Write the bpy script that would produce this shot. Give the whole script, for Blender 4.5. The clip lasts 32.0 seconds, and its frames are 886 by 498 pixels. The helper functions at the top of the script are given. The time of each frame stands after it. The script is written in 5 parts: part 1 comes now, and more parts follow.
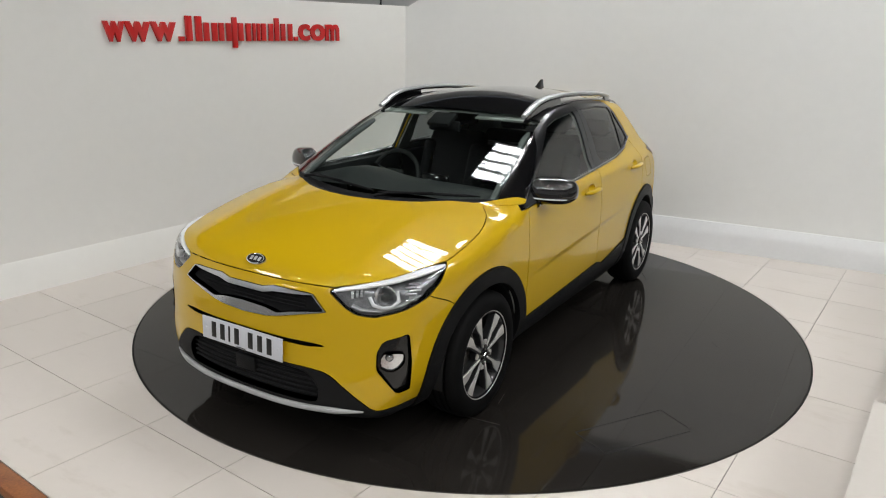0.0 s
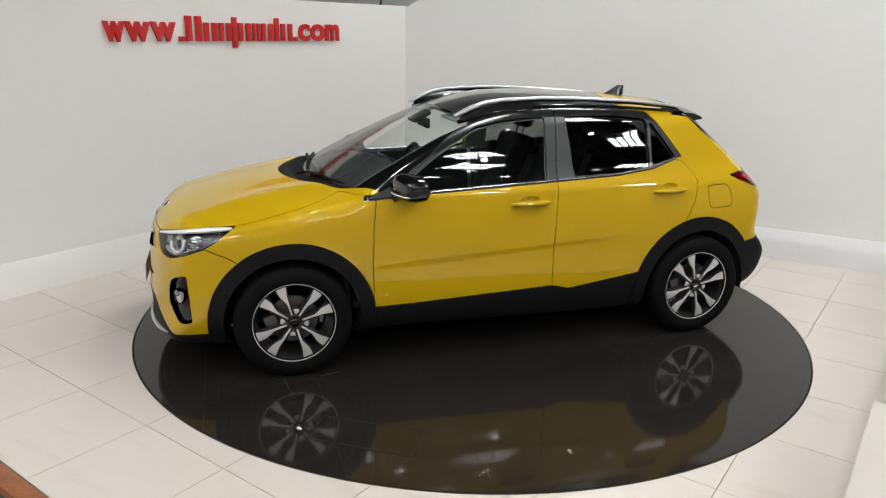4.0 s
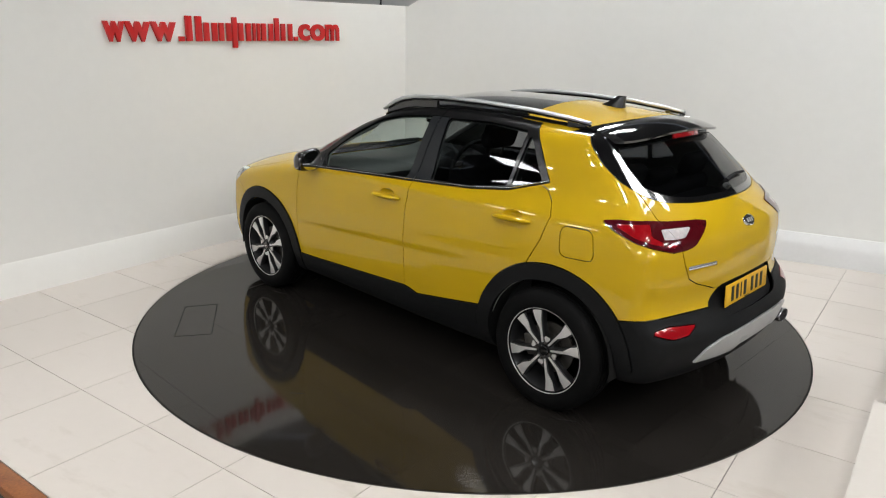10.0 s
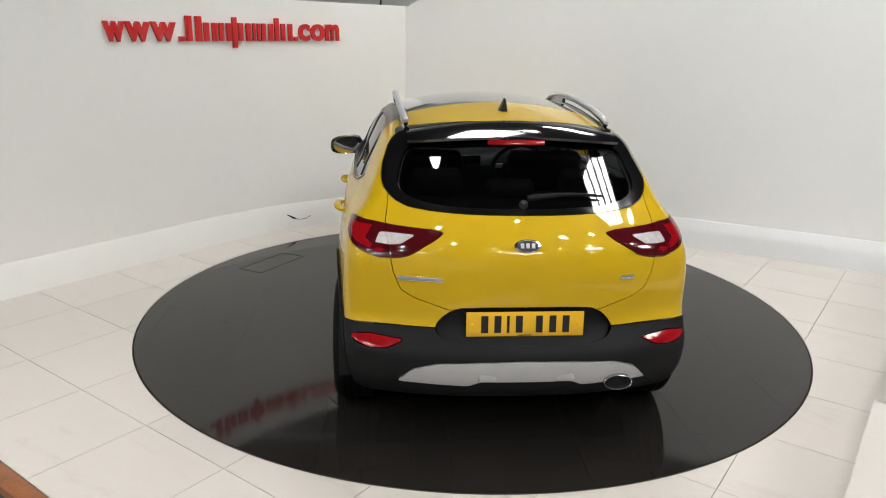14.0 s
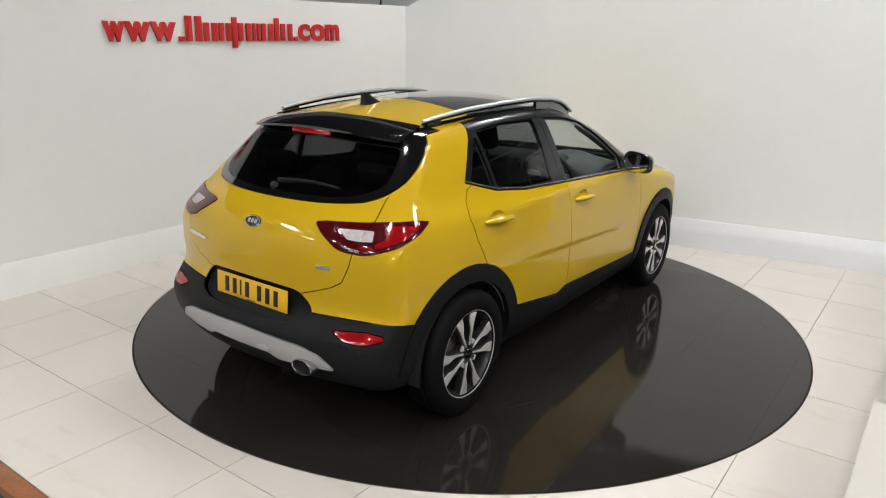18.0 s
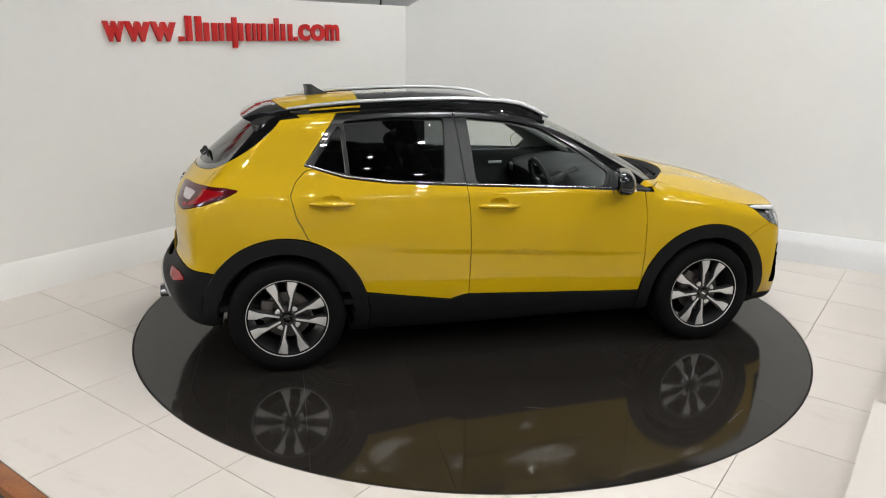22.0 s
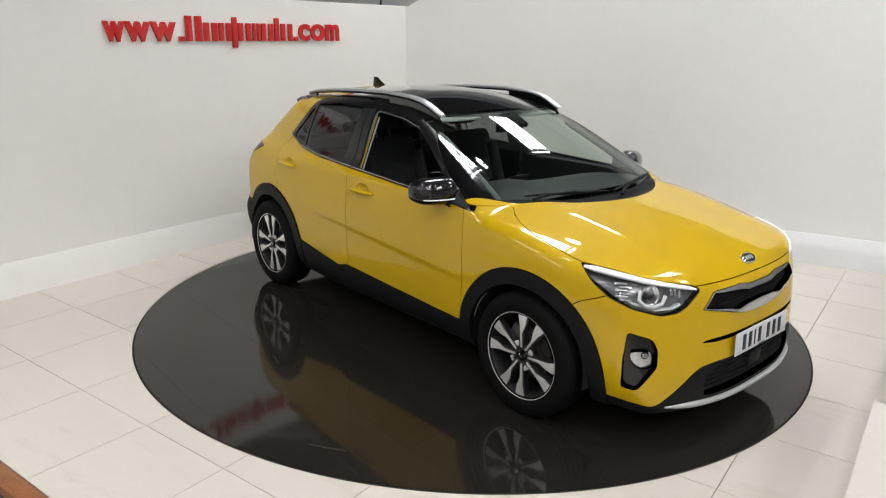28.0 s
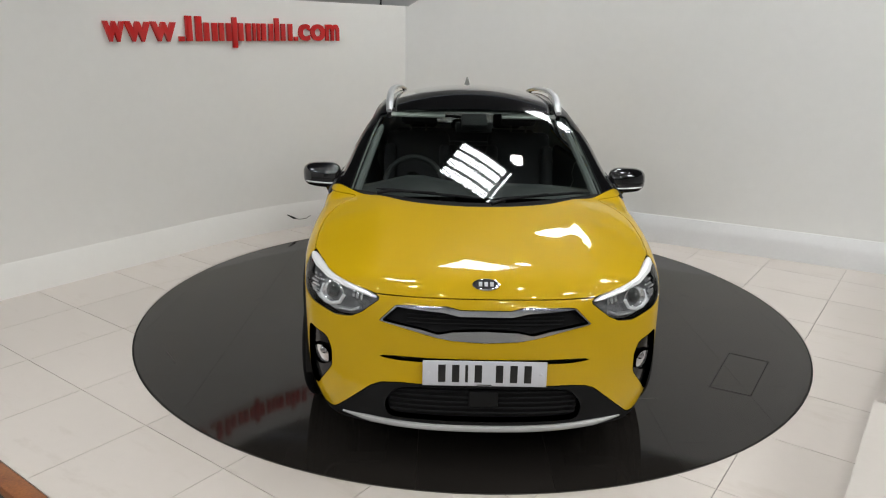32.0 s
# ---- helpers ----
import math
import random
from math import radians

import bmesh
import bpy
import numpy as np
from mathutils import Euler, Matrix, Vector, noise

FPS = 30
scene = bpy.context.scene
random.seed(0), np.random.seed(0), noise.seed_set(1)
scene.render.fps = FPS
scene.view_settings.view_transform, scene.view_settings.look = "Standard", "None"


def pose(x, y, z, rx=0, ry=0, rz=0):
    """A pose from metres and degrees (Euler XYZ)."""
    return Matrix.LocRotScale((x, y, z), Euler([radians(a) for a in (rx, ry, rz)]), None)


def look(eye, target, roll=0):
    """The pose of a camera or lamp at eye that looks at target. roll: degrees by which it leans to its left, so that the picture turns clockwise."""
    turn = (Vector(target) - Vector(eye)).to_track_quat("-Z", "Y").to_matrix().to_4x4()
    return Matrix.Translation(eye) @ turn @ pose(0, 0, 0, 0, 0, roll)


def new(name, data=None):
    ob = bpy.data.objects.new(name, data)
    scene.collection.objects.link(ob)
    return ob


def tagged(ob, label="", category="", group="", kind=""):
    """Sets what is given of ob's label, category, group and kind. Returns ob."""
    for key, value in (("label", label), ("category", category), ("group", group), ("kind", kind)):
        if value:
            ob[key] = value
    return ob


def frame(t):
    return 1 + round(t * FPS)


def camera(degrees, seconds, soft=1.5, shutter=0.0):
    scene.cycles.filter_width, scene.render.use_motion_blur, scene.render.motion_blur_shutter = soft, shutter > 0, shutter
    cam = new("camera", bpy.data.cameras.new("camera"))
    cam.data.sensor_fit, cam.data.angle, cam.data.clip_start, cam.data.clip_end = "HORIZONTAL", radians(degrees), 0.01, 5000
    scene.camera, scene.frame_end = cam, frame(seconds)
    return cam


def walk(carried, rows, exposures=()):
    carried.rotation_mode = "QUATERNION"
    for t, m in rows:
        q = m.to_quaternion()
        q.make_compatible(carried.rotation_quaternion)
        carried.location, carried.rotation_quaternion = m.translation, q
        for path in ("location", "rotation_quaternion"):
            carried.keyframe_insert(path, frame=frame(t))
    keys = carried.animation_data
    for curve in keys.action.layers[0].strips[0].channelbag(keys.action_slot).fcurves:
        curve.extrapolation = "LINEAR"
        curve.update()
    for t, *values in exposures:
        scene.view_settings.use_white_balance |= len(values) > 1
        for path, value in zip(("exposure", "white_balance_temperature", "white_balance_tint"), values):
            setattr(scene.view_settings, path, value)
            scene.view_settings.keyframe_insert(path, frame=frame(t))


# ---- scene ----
cam = camera(64.08, 32.0, soft=1.1)
EYE, WAY = Vector((0.0, -4.809, 1.827)), Vector((-0.03795, 0.95874, -0.28173))
walk(cam, [(0.0, look(EYE, EYE + WAY, 1.17)), (32.0, look(EYE, EYE + WAY, 1.17))],
     exposures=[(0.0, 0.08), (3.0, 0.26), (6.0, 0.08), (8.2, 0.08), (9.0, 0.28), (29.5, 0.30), (30.5, 0.10), (31.0, 0.0), (32.0, -0.02)])

# ---- light: translucent roof panels and round high-bay lamps in a white showroom ----
world = bpy.data.worlds.new("world")
world.use_nodes = True
scene.world = world
world.node_tree.nodes["Background"].inputs[0].default_value = (0.75, 0.85, 1.0, 1)
world.node_tree.nodes["Background"].inputs[1].default_value = 0.3
SKYLIGHT, LAMP, SPOT = 31.0, 45.0, 290.0
# roof lights stand in rows square to the stage, 4.0 m by 3.6 m apart, with a round lamp beside each of those over the stage
ROW_U, ROW_V = Vector((0.8352, -0.5499)), Vector((0.5499, 0.8352))
# First three follow reflections in the glass; most others are unseen, added fill light.
ROOF_LIGHTS = [(0, 1), (0, 0), (1, 0), (2, 0), (2, -1), (2, -2), (-1, -2), (-2, -2), (0, -3), (1, -3), (-1, -3), (-2, -3), (-1, -4), (0, -4)]
SKYLIGHTS = [tuple(Vector((0.10, 1.27)) + ROW_U * 4.0 * i + ROW_V * 3.6 * j) for i, j in ROOF_LIGHTS]
SKYLIGHTS = [(x, y) for x, y in SKYLIGHTS if abs(x) < 9.8 and -12 < y < 6]
# The first two follow reflections; the other two are unseen repeats along the rows.
LAMPS = [(0.98, 1.54, 5.2), (4.32, -0.66, 5.2), (-1.0, -1.47, 5.2), (2.34, -3.67, 5.2)]
# Small hall lamps, inferred from glints; the regular grid is added for fill light.
SPOTS = [(-4.6 + 1.85 * k + 0.5 * (m % 2), -2.7 - 1.55 * m, 4.75) for m in range(5) for k in range(6)]
# the turntable's pace, and how the car sits on it
TURN = lambda t: 240.65 - 10.2525 * t
SEAT = {"turntable": Matrix(), "car": Matrix.Translation((0.0165, -0.0157, 0.0))}


# ---- materials ----
def material(name, color, rough=0.5, metal=0.0, coat=0.0, spec=0.5, vary=0.0, scale=8.0, rough_vary=0.0, bump=0.0, bump_scale=60.0,
             color2=None, transmission=0.0, ior=1.45, emission=None, random_tone=0.0):
    m = bpy.data.materials.new(name)
    m.use_nodes = True
    nt = m.node_tree
    n, l = nt.nodes, nt.links
    b = n["Principled BSDF"]
    b.inputs["Base Color"].default_value = (*color, 1)
    b.inputs["Roughness"].default_value = rough
    b.inputs["Metallic"].default_value = metal
    b.inputs["Coat Weight"].default_value = coat
    b.inputs["Coat Roughness"].default_value = 0.03
    b.inputs["Specular IOR Level"].default_value = spec
    b.inputs["IOR"].default_value = ior
    b.inputs["Transmission Weight"].default_value = transmission
    if emission:
        b.inputs["Emission Color"].default_value = (*emission[0], 1)
        b.inputs["Emission Strength"].default_value = emission[1]
    co = n.new("ShaderNodeTexCoord")
    if vary or rough_vary or color2 or random_tone:
        big = n.new("ShaderNodeTexNoise")
        big.inputs["Scale"].default_value = scale
        big.inputs["Detail"].default_value = 6
        fine = n.new("ShaderNodeTexNoise")
        fine.inputs["Scale"].default_value = scale * 14
        fine.inputs["Detail"].default_value = 3
        l.new(co.outputs["Object"], big.inputs["Vector"])
        l.new(co.outputs["Object"], fine.inputs["Vector"])
        mix = n.new("ShaderNodeMath")
        mix.operation = "MULTIPLY_ADD"
        l.new(fine.outputs["Fac"], mix.inputs[0])
        mix.inputs[1].default_value = 0.4
        half = n.new("ShaderNodeMath")
        half.operation = "MULTIPLY"
        l.new(big.outputs["Fac"], half.inputs[0])
        half.inputs[1].default_value = 0.8
        l.new(half.outputs[0], mix.inputs[2])
        ramp = n.new("ShaderNodeValToRGB")
        c2 = color2 or tuple(c * (1 - vary) for c in color)
        ramp.color_ramp.elements[0].position, ramp.color_ramp.elements[1].position = 0.36, 0.78
        ramp.color_ramp.elements[0].color, ramp.color_ramp.elements[1].color = (*c2, 1), (*color, 1)
        l.new(mix.outputs[0], ramp.inputs["Fac"])
        out = ramp.outputs["Color"]
        if random_tone:
            info = n.new("ShaderNodeObjectInfo")
            hsv = n.new("ShaderNodeHueSaturation")
            mr = n.new("ShaderNodeMapRange")
            mr.inputs["To Min"].default_value, mr.inputs["To Max"].default_value = 1 - random_tone, 1 + random_tone
            l.new(info.outputs["Random"], mr.inputs["Value"])
            l.new(mr.outputs["Result"], hsv.inputs["Value"])
            l.new(out, hsv.inputs["Color"])
            out = hsv.outputs["Color"]
        l.new(out, b.inputs["Base Color"])
        if rough_vary:
            mr = n.new("ShaderNodeMapRange")
            mr.inputs["From Min"].default_value, mr.inputs["From Max"].default_value = 0.4, 0.75
            mr.inputs["To Min"].default_value, mr.inputs["To Max"].default_value = rough, rough + rough_vary
            l.new(mix.outputs[0], mr.inputs["Value"])
            l.new(mr.outputs["Result"], b.inputs["Roughness"])
    if bump:
        bn = n.new("ShaderNodeTexNoise")
        bn.inputs["Scale"].default_value = bump_scale
        bn.inputs["Detail"].default_value = 4
        l.new(co.outputs["Object"], bn.inputs["Vector"])
        bu = n.new("ShaderNodeBump")
        bu.inputs["Strength"].default_value = bump
        bu.inputs["Distance"].default_value = 0.002
        l.new(bn.outputs["Fac"], bu.inputs["Height"])
        l.new(bu.outputs["Normal"], b.inputs["Normal"])
    return m


def grime(m, color, scale=3.0, lo=0.58, hi=0.78, amount=0.6, stretch=(1, 1, 1)):
    """Lays irregular stains over a material; each piece gets its own stretch of them."""
    n, l = m.node_tree.nodes, m.node_tree.links
    b = n["Principled BSDF"]
    base = b.inputs["Base Color"].links[0].from_socket
    co, info, off, mp = n.new("ShaderNodeTexCoord"), n.new("ShaderNodeObjectInfo"), n.new("ShaderNodeVectorMath"), n.new("ShaderNodeMapping")
    mp.inputs["Scale"].default_value = stretch
    off.operation = "MULTIPLY_ADD"
    l.new(info.outputs["Random"], off.inputs[0])
    off.inputs[1].default_value = (37.0, 53.0, 0.0)
    l.new(co.outputs["Object"], mp.inputs["Vector"])
    l.new(mp.outputs["Vector"], off.inputs[2])
    a, c = n.new("ShaderNodeTexNoise"), n.new("ShaderNodeTexNoise")
    a.inputs["Scale"].default_value, a.inputs["Detail"].default_value, a.inputs["Roughness"].default_value = scale, 8, 0.68
    c.inputs["Scale"].default_value, c.inputs["Detail"].default_value = scale * 0.3, 2
    l.new(off.outputs[0], a.inputs["Vector"])
    l.new(off.outputs[0], c.inputs["Vector"])
    sm = n.new("ShaderNodeMath")
    sm.operation = "MULTIPLY_ADD"
    l.new(c.outputs["Fac"], sm.inputs[0])
    sm.inputs[1].default_value = 0.5
    hf = n.new("ShaderNodeMath")
    hf.operation = "MULTIPLY"
    l.new(a.outputs["Fac"], hf.inputs[0])
    hf.inputs[1].default_value = 0.6
    l.new(hf.outputs[0], sm.inputs[2])
    mr = n.new("ShaderNodeMapRange")
    mr.inputs["From Min"].default_value, mr.inputs["From Max"].default_value = lo, hi
    mr.inputs["To Max"].default_value = amount
    l.new(sm.outputs[0], mr.inputs["Value"])
    mx = n.new("ShaderNodeMix")
    mx.data_type = "RGBA"
    l.new(mr.outputs["Result"], mx.inputs["Factor"])
    l.new(base, mx.inputs["A"])
    mx.inputs["B"].default_value = (*color, 1)
    for o in mx.outputs:
        if o.type == "RGBA":
            l.new(o, b.inputs["Base Color"])


def glass(name, tint, rough=0.0):
    """A thin pane: mirror-like by Fresnel, otherwise a tinted see-through sheet."""
    m = bpy.data.materials.new(name)
    m.use_nodes = True
    n, l = m.node_tree.nodes, m.node_tree.links
    n.remove(n["Principled BSDF"])
    t, g, mix, fr = n.new("ShaderNodeBsdfTransparent"), n.new("ShaderNodeBsdfGlossy"), n.new("ShaderNodeMixShader"), n.new("ShaderNodeLayerWeight")
    t.inputs["Color"].default_value = (*tint, 1)
    g.inputs["Roughness"].default_value = rough
    fr.inputs["Blend"].default_value = 0.5
    power, rise = n.new("ShaderNodeMath"), n.new("ShaderNodeMapRange")
    power.operation, power.inputs[1].default_value = "POWER", 5.0
    rise.inputs["To Min"].default_value = 0.055
    l.new(fr.outputs["Facing"], power.inputs[0])
    l.new(power.outputs[0], rise.inputs["Value"])
    l.new(rise.outputs["Result"], mix.inputs[0])
    l.new(t.outputs[0], mix.inputs[1])
    l.new(g.outputs[0], mix.inputs[2])
    l.new(mix.outputs[0], n["Material Output"].inputs["Surface"])
    return m


YELLOW = material("yellow paint", (0.540, 0.345, 0.003), 0.45, coat=0.85, spec=0.12, vary=0.02, scale=3)
GLOSS = material("gloss black paint", (0.004, 0.004, 0.0045), 0.10, coat=1.0, vary=0.1, scale=4)
CLAD = material("grained dark grey plastic", (0.0082, 0.0085, 0.0090), 0.55, spec=0.18, vary=0.25, scale=6, bump=0.25, bump_scale=700)
TAPE = material("dark satin pillar film", (0.016, 0.018, 0.02), 0.32, vary=0.15, scale=10)
FRAME = material("black frame paint", (0.006, 0.006, 0.0065), 0.28, coat=0.3, vary=0.15, scale=8)
RUBBER = material("tyre rubber", (0.0045, 0.0045, 0.0047), 0.7, spec=0.12, vary=0.3, scale=12, bump=0.2, bump_scale=200)
SILVER = material("satin silver paint", (0.56, 0.57, 0.58), 0.34, metal=0.5, vary=0.08, scale=9)
SKID = material("pale silver plastic", (0.42, 0.42, 0.42), 0.42, metal=0.25, vary=0.1, scale=9)
TRIM = material("satin bright trim", (0.42, 0.42, 0.43), 0.22, metal=0.9, vary=0.1, scale=20)
SATIN = material("satin chrome", (0.74, 0.75, 0.76), 0.16, metal=1.0, vary=0.06, scale=15)
CHROME = material("chrome", (0.82, 0.83, 0.84), 0.06, metal=1.0)
MACHINED = material("machined alloy", (0.78, 0.76, 0.74), 0.36, metal=0.55, vary=0.08, scale=30)
ALLOY = material("dark painted alloy", (0.030, 0.030, 0.032), 0.30, metal=0.3, coat=0.5, vary=0.15, scale=20)
STEEL = material("brake steel", (0.16, 0.15, 0.14), 0.40, metal=0.9, vary=0.3, scale=30)
DARK = material("black underbody", (0.006, 0.006, 0.006), 0.8, vary=0.3, scale=10)
LINING = material("grey cabin lining", (0.36, 0.38, 0.36), 0.8, vary=0.12, scale=20, bump=0.2, bump_scale=500)
PILLAR = material("mid grey pillar trim", (0.13, 0.137, 0.135), 0.75, vary=0.1, scale=20, bump=0.2, bump_scale=500)
CABIN = material("black cabin plastic", (0.024, 0.026, 0.027), 0.5, spec=0.35, vary=0.2, scale=20, bump=0.2, bump_scale=500)
FABRIC = material("black seat fabric", (0.016, 0.016, 0.018), 0.85, vary=0.3, scale=30, bump=0.4, bump_scale=900)
CLEAR = glass("clear glass", (0.82, 0.88, 0.85))
TINT = glass("privacy glass", (0.26, 0.27, 0.28))
LENS = glass("lamp lens", (0.92, 0.93, 0.94))
RED = material("red lamp lens", (0.30, 0.004, 0.008), 0.08, coat=0.35, spec=0.35, vary=0.25, scale=20)
DARKRED = material("smoked red lamp lens", (0.07, 0.003, 0.006), 0.08, coat=0.35, spec=0.35, vary=0.2, scale=20)
REFLECT = material("lamp reflector", (0.86, 0.86, 0.87), 0.16, metal=0.85, vary=0.25, scale=60)
BLADE = material("matt black wiper rubber", (0.010, 0.010, 0.011), 0.75, spec=0.2, vary=0.2, scale=30)
HOUSING = material("dark lamp housing", (0.42, 0.42, 0.43), 0.22, metal=0.5, color2=(0.07, 0.07, 0.073), scale=25)
RIBBED = material("ribbed clear lens", (0.55, 0.50, 0.50), 0.30, metal=0.1, coat=0.2, vary=0.3, scale=50)
BROW = material("white lamp trim", (0.86, 0.87, 0.88), 0.25, metal=0.15, coat=0.5)
FOGBLACK = material("textured black plastic", (0.004, 0.004, 0.0045), 0.14, coat=0.6, spec=0.4, bump=0.5, bump_scale=120)
AMBER = material("amber lens", (0.45, 0.12, 0.05), 0.15, coat=1.0)
WHITE_PLATE = material("white plate", (0.60, 0.61, 0.65), 0.35, vary=0.05, scale=8)
YELLOW_PLATE = material("yellow plate", (0.78, 0.44, 0.02), 0.35, vary=0.05, scale=8)
INK = material("black print", (0.01, 0.01, 0.01), 0.4)
WALL_LEFT = material("white painted partition", (0.785, 0.775, 0.745), 0.55, vary=0.045, scale=0.9, bump=0.08, bump_scale=90)
WALL = material("white painted wall", (0.79, 0.79, 0.77), 0.55, vary=0.045, scale=0.9, bump=0.08, bump_scale=90)
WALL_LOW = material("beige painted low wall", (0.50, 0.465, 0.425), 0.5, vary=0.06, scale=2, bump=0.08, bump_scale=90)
PLINTH = material("white skirting paint", (0.74, 0.745, 0.75), 0.42, vary=0.06, scale=2.5, bump=0.1, bump_scale=40)
TILE = material("glazed pale tile", (0.61, 0.56, 0.515), 0.30, rough_vary=0.10, vary=0.05, scale=1.1, random_tone=0.025)
grime(TILE, (0.44, 0.38, 0.32), 4.5, 0.60, 0.82, 0.55, (1, 3, 1))
GROUT = material("dark grout", (0.085, 0.072, 0.06), 0.8, vary=0.3, scale=20)
DISC = material("polished dark brown laminate", (0.0150, 0.0133, 0.0118), 0.04, spec=0.35, rough_vary=0.05, color2=(0.0190, 0.0165, 0.0146), scale=1.8, bump=0.02, bump_scale=15, random_tone=0.10)
SCUFF = material("faint scuff", (0.040, 0.035, 0.031), 0.4, vary=0.4, scale=20)
SEAM = material("worn seam", (0.085, 0.075, 0.066), 0.5)
grime(DISC, (0.034, 0.030, 0.026), 3.2, 0.56, 0.90, 0.28, (1, 1.3, 1))
RIM_GAP = material("turntable gap", (0.004, 0.004, 0.004), 0.7)
SIGN_RED = material("red acrylic", (0.56, 0.018, 0.018), 0.25, coat=0.3, vary=0.06, scale=6)
WOOD = material("worn orange-brown wood", (0.36, 0.13, 0.04), 0.35, color2=(0.14, 0.045, 0.02), scale=7, bump=0.3, bump_scale=40)
SHELL = material("grey showroom paint", (0.55, 0.55, 0.54), 0.6, vary=0.1, scale=0.8)
CARPET = material("dark grey hall carpet", (0.16, 0.155, 0.15), 0.85, vary=0.15, scale=2.0, bump=0.3, bump_scale=200)
CEILING = material("grey roof sheeting", (0.07, 0.07, 0.072), 0.7, vary=0.15, scale=1.0)
BEAM = material("painted steel beam", (0.35, 0.35, 0.36), 0.5, vary=0.15, scale=3)
ROOFPANEL = material("translucent roof panel", (0.8, 0.8, 0.8), 0.6, emission=((0.97, 0.99, 1.0), SKYLIGHT))
BULB = material("lamp face", (0.9, 0.9, 0.9), 0.5, emission=((1.0, 0.97, 0.92), LAMP))
SPOTFACE = material("spotlight face", (0.9, 0.9, 0.9), 0.5, emission=((0.99, 0.98, 0.95), SPOT))
CABLE = material("black cable", (0.01, 0.01, 0.01), 0.5)


# ---- mesh helpers ----
def mesh_of(name, verts, faces, smooth=True, normals=None):
    me = bpy.data.meshes.new(name)
    me.from_pydata([tuple(map(float, v)) for v in verts], [], [tuple(map(int, f)) for f in faces])
    me.update()
    if smooth:
        me.polygons.foreach_set("use_smooth", [True] * len(me.polygons))
    if normals is not None:
        me.normals_split_custom_set([tuple(map(float, v)) for v in normals])
    return me


def add(name, me, mat, parent=None, label="", m=None):
    me.materials.clear()
    me.materials.append(mat)
    ob = new(name, me)
    if parent is not None:
        ob.parent = parent
    if m is not None:
        ob.matrix_basis = m
    if label:
        ob["label"] = label
    return ob


def part(name, bm, mat, parent, label="", m=None, smooth=30):
    """Links a bmesh as one mesh object under a thing or a part."""
    me = bpy.data.meshes.new(name)
    bmesh.ops.recalc_face_normals(bm, faces=bm.faces)
    for f in bm.faces:
        f.smooth = smooth > 0
    if smooth > 0:
        for e in bm.edges:
            e.smooth = not (len(e.link_faces) == 2 and e.calc_face_angle(0) > radians(smooth))
    bm.to_mesh(me)
    bm.free()
    return add(name, me, mat, parent, label, m)


def box(sx, sy, sz, bevel=0.0, m=None, segments=2, bm=None):
    bm = bm or bmesh.new()
    r = bmesh.ops.create_cube(bm, size=1.0, matrix=(m or Matrix()) @ Matrix.Diagonal((sx, sy, sz, 1)))
    if bevel:
        es = list({e for v in r["verts"] for e in v.link_edges})
        bmesh.ops.bevel(bm, geom=es, offset=bevel, segments=segments, profile=0.5, affect="EDGES")
    return bm


def lathe(profile, n=48, axis="y", bm=None, arc=1.0):
    """Turns a profile of (radius, along) round an axis."""
    bm = bm or bmesh.new()
    rings = []
    closed = arc >= 1.0
    for i in range(n if closed else n + 1):
        a = 2 * math.pi * arc * i / n
        c, s = math.cos(a), math.sin(a)
        rings.append([bm.verts.new((r * c, h, r * s) if axis == "y" else (r * c, r * s, h) if axis == "z" else (h, r * c, r * s)) for r, h in profile])
    for i in range(n):
        a, b = rings[i], rings[(i + 1) % len(rings)]
        for k in range(len(profile) - 1):
            if profile[k][0] < 1e-6 and profile[k + 1][0] < 1e-6:
                continue
            bm.faces.new((a[k], a[k + 1], b[k + 1], b[k]))
    bmesh.ops.remove_doubles(bm, verts=bm.verts, dist=1e-5)
    return bm


def sweep(points, radius, sides=8, flat=1.0, closed=False, bm=None, up=(0, 0, 1)):
    """A tube along points; radius may be a list; flat squeezes it along up."""
    bm = bm or bmesh.new()
    pts = [Vector(p) for p in points]
    rings = []
    n = len(pts)
    for i, p in enumerate(pts):
        d = (pts[(i + 1) % n if closed else min(i + 1, n - 1)] - pts[(i - 1) % n if closed else max(i - 1, 0)]).normalized()
        s = d.cross(Vector(up)).normalized()
        u = s.cross(d)
        r = radius[i] if isinstance(radius, (list, tuple)) else radius
        rings.append([bm.verts.new(p + s * (r * math.cos(2 * math.pi * k / sides)) + u * (r * flat * math.sin(2 * math.pi * k / sides))) for k in range(sides)])
    for i in range(n if closed else n - 1):
        a, b = rings[i], rings[(i + 1) % n]
        for k in range(sides):
            bm.faces.new((a[k], a[(k + 1) % sides], b[(k + 1) % sides], b[k]))
    if not closed:
        bm.faces.new(rings[0][::-1])
        bm.faces.new(rings[-1])
    return bm


def prism(outline, depth, m=None, bevel=0.0, bm=None):
    """A flat outline in x and z, thick along y from 0 to depth."""
    bm = bm or bmesh.new()
    mm = m or Matrix()
    a = [bm.verts.new(mm @ Vector((x, 0, z))) for x, z in outline]
    b = [bm.verts.new(mm @ Vector((x, depth, z))) for x, z in outline]
    faces = [bm.faces.new(a), bm.faces.new(b[::-1])]
    n = len(a)
    for i in range(n):
        faces.append(bm.faces.new((a[i], b[i], b[(i + 1) % n], a[(i + 1) % n])))
    if bevel:
        es = list({e for v in b for e in v.link_edges} | {e for v in a for e in v.link_edges})
        bmesh.ops.bevel(bm, geom=es, offset=bevel, segments=2, profile=0.5, affect="EDGES")
    return bm


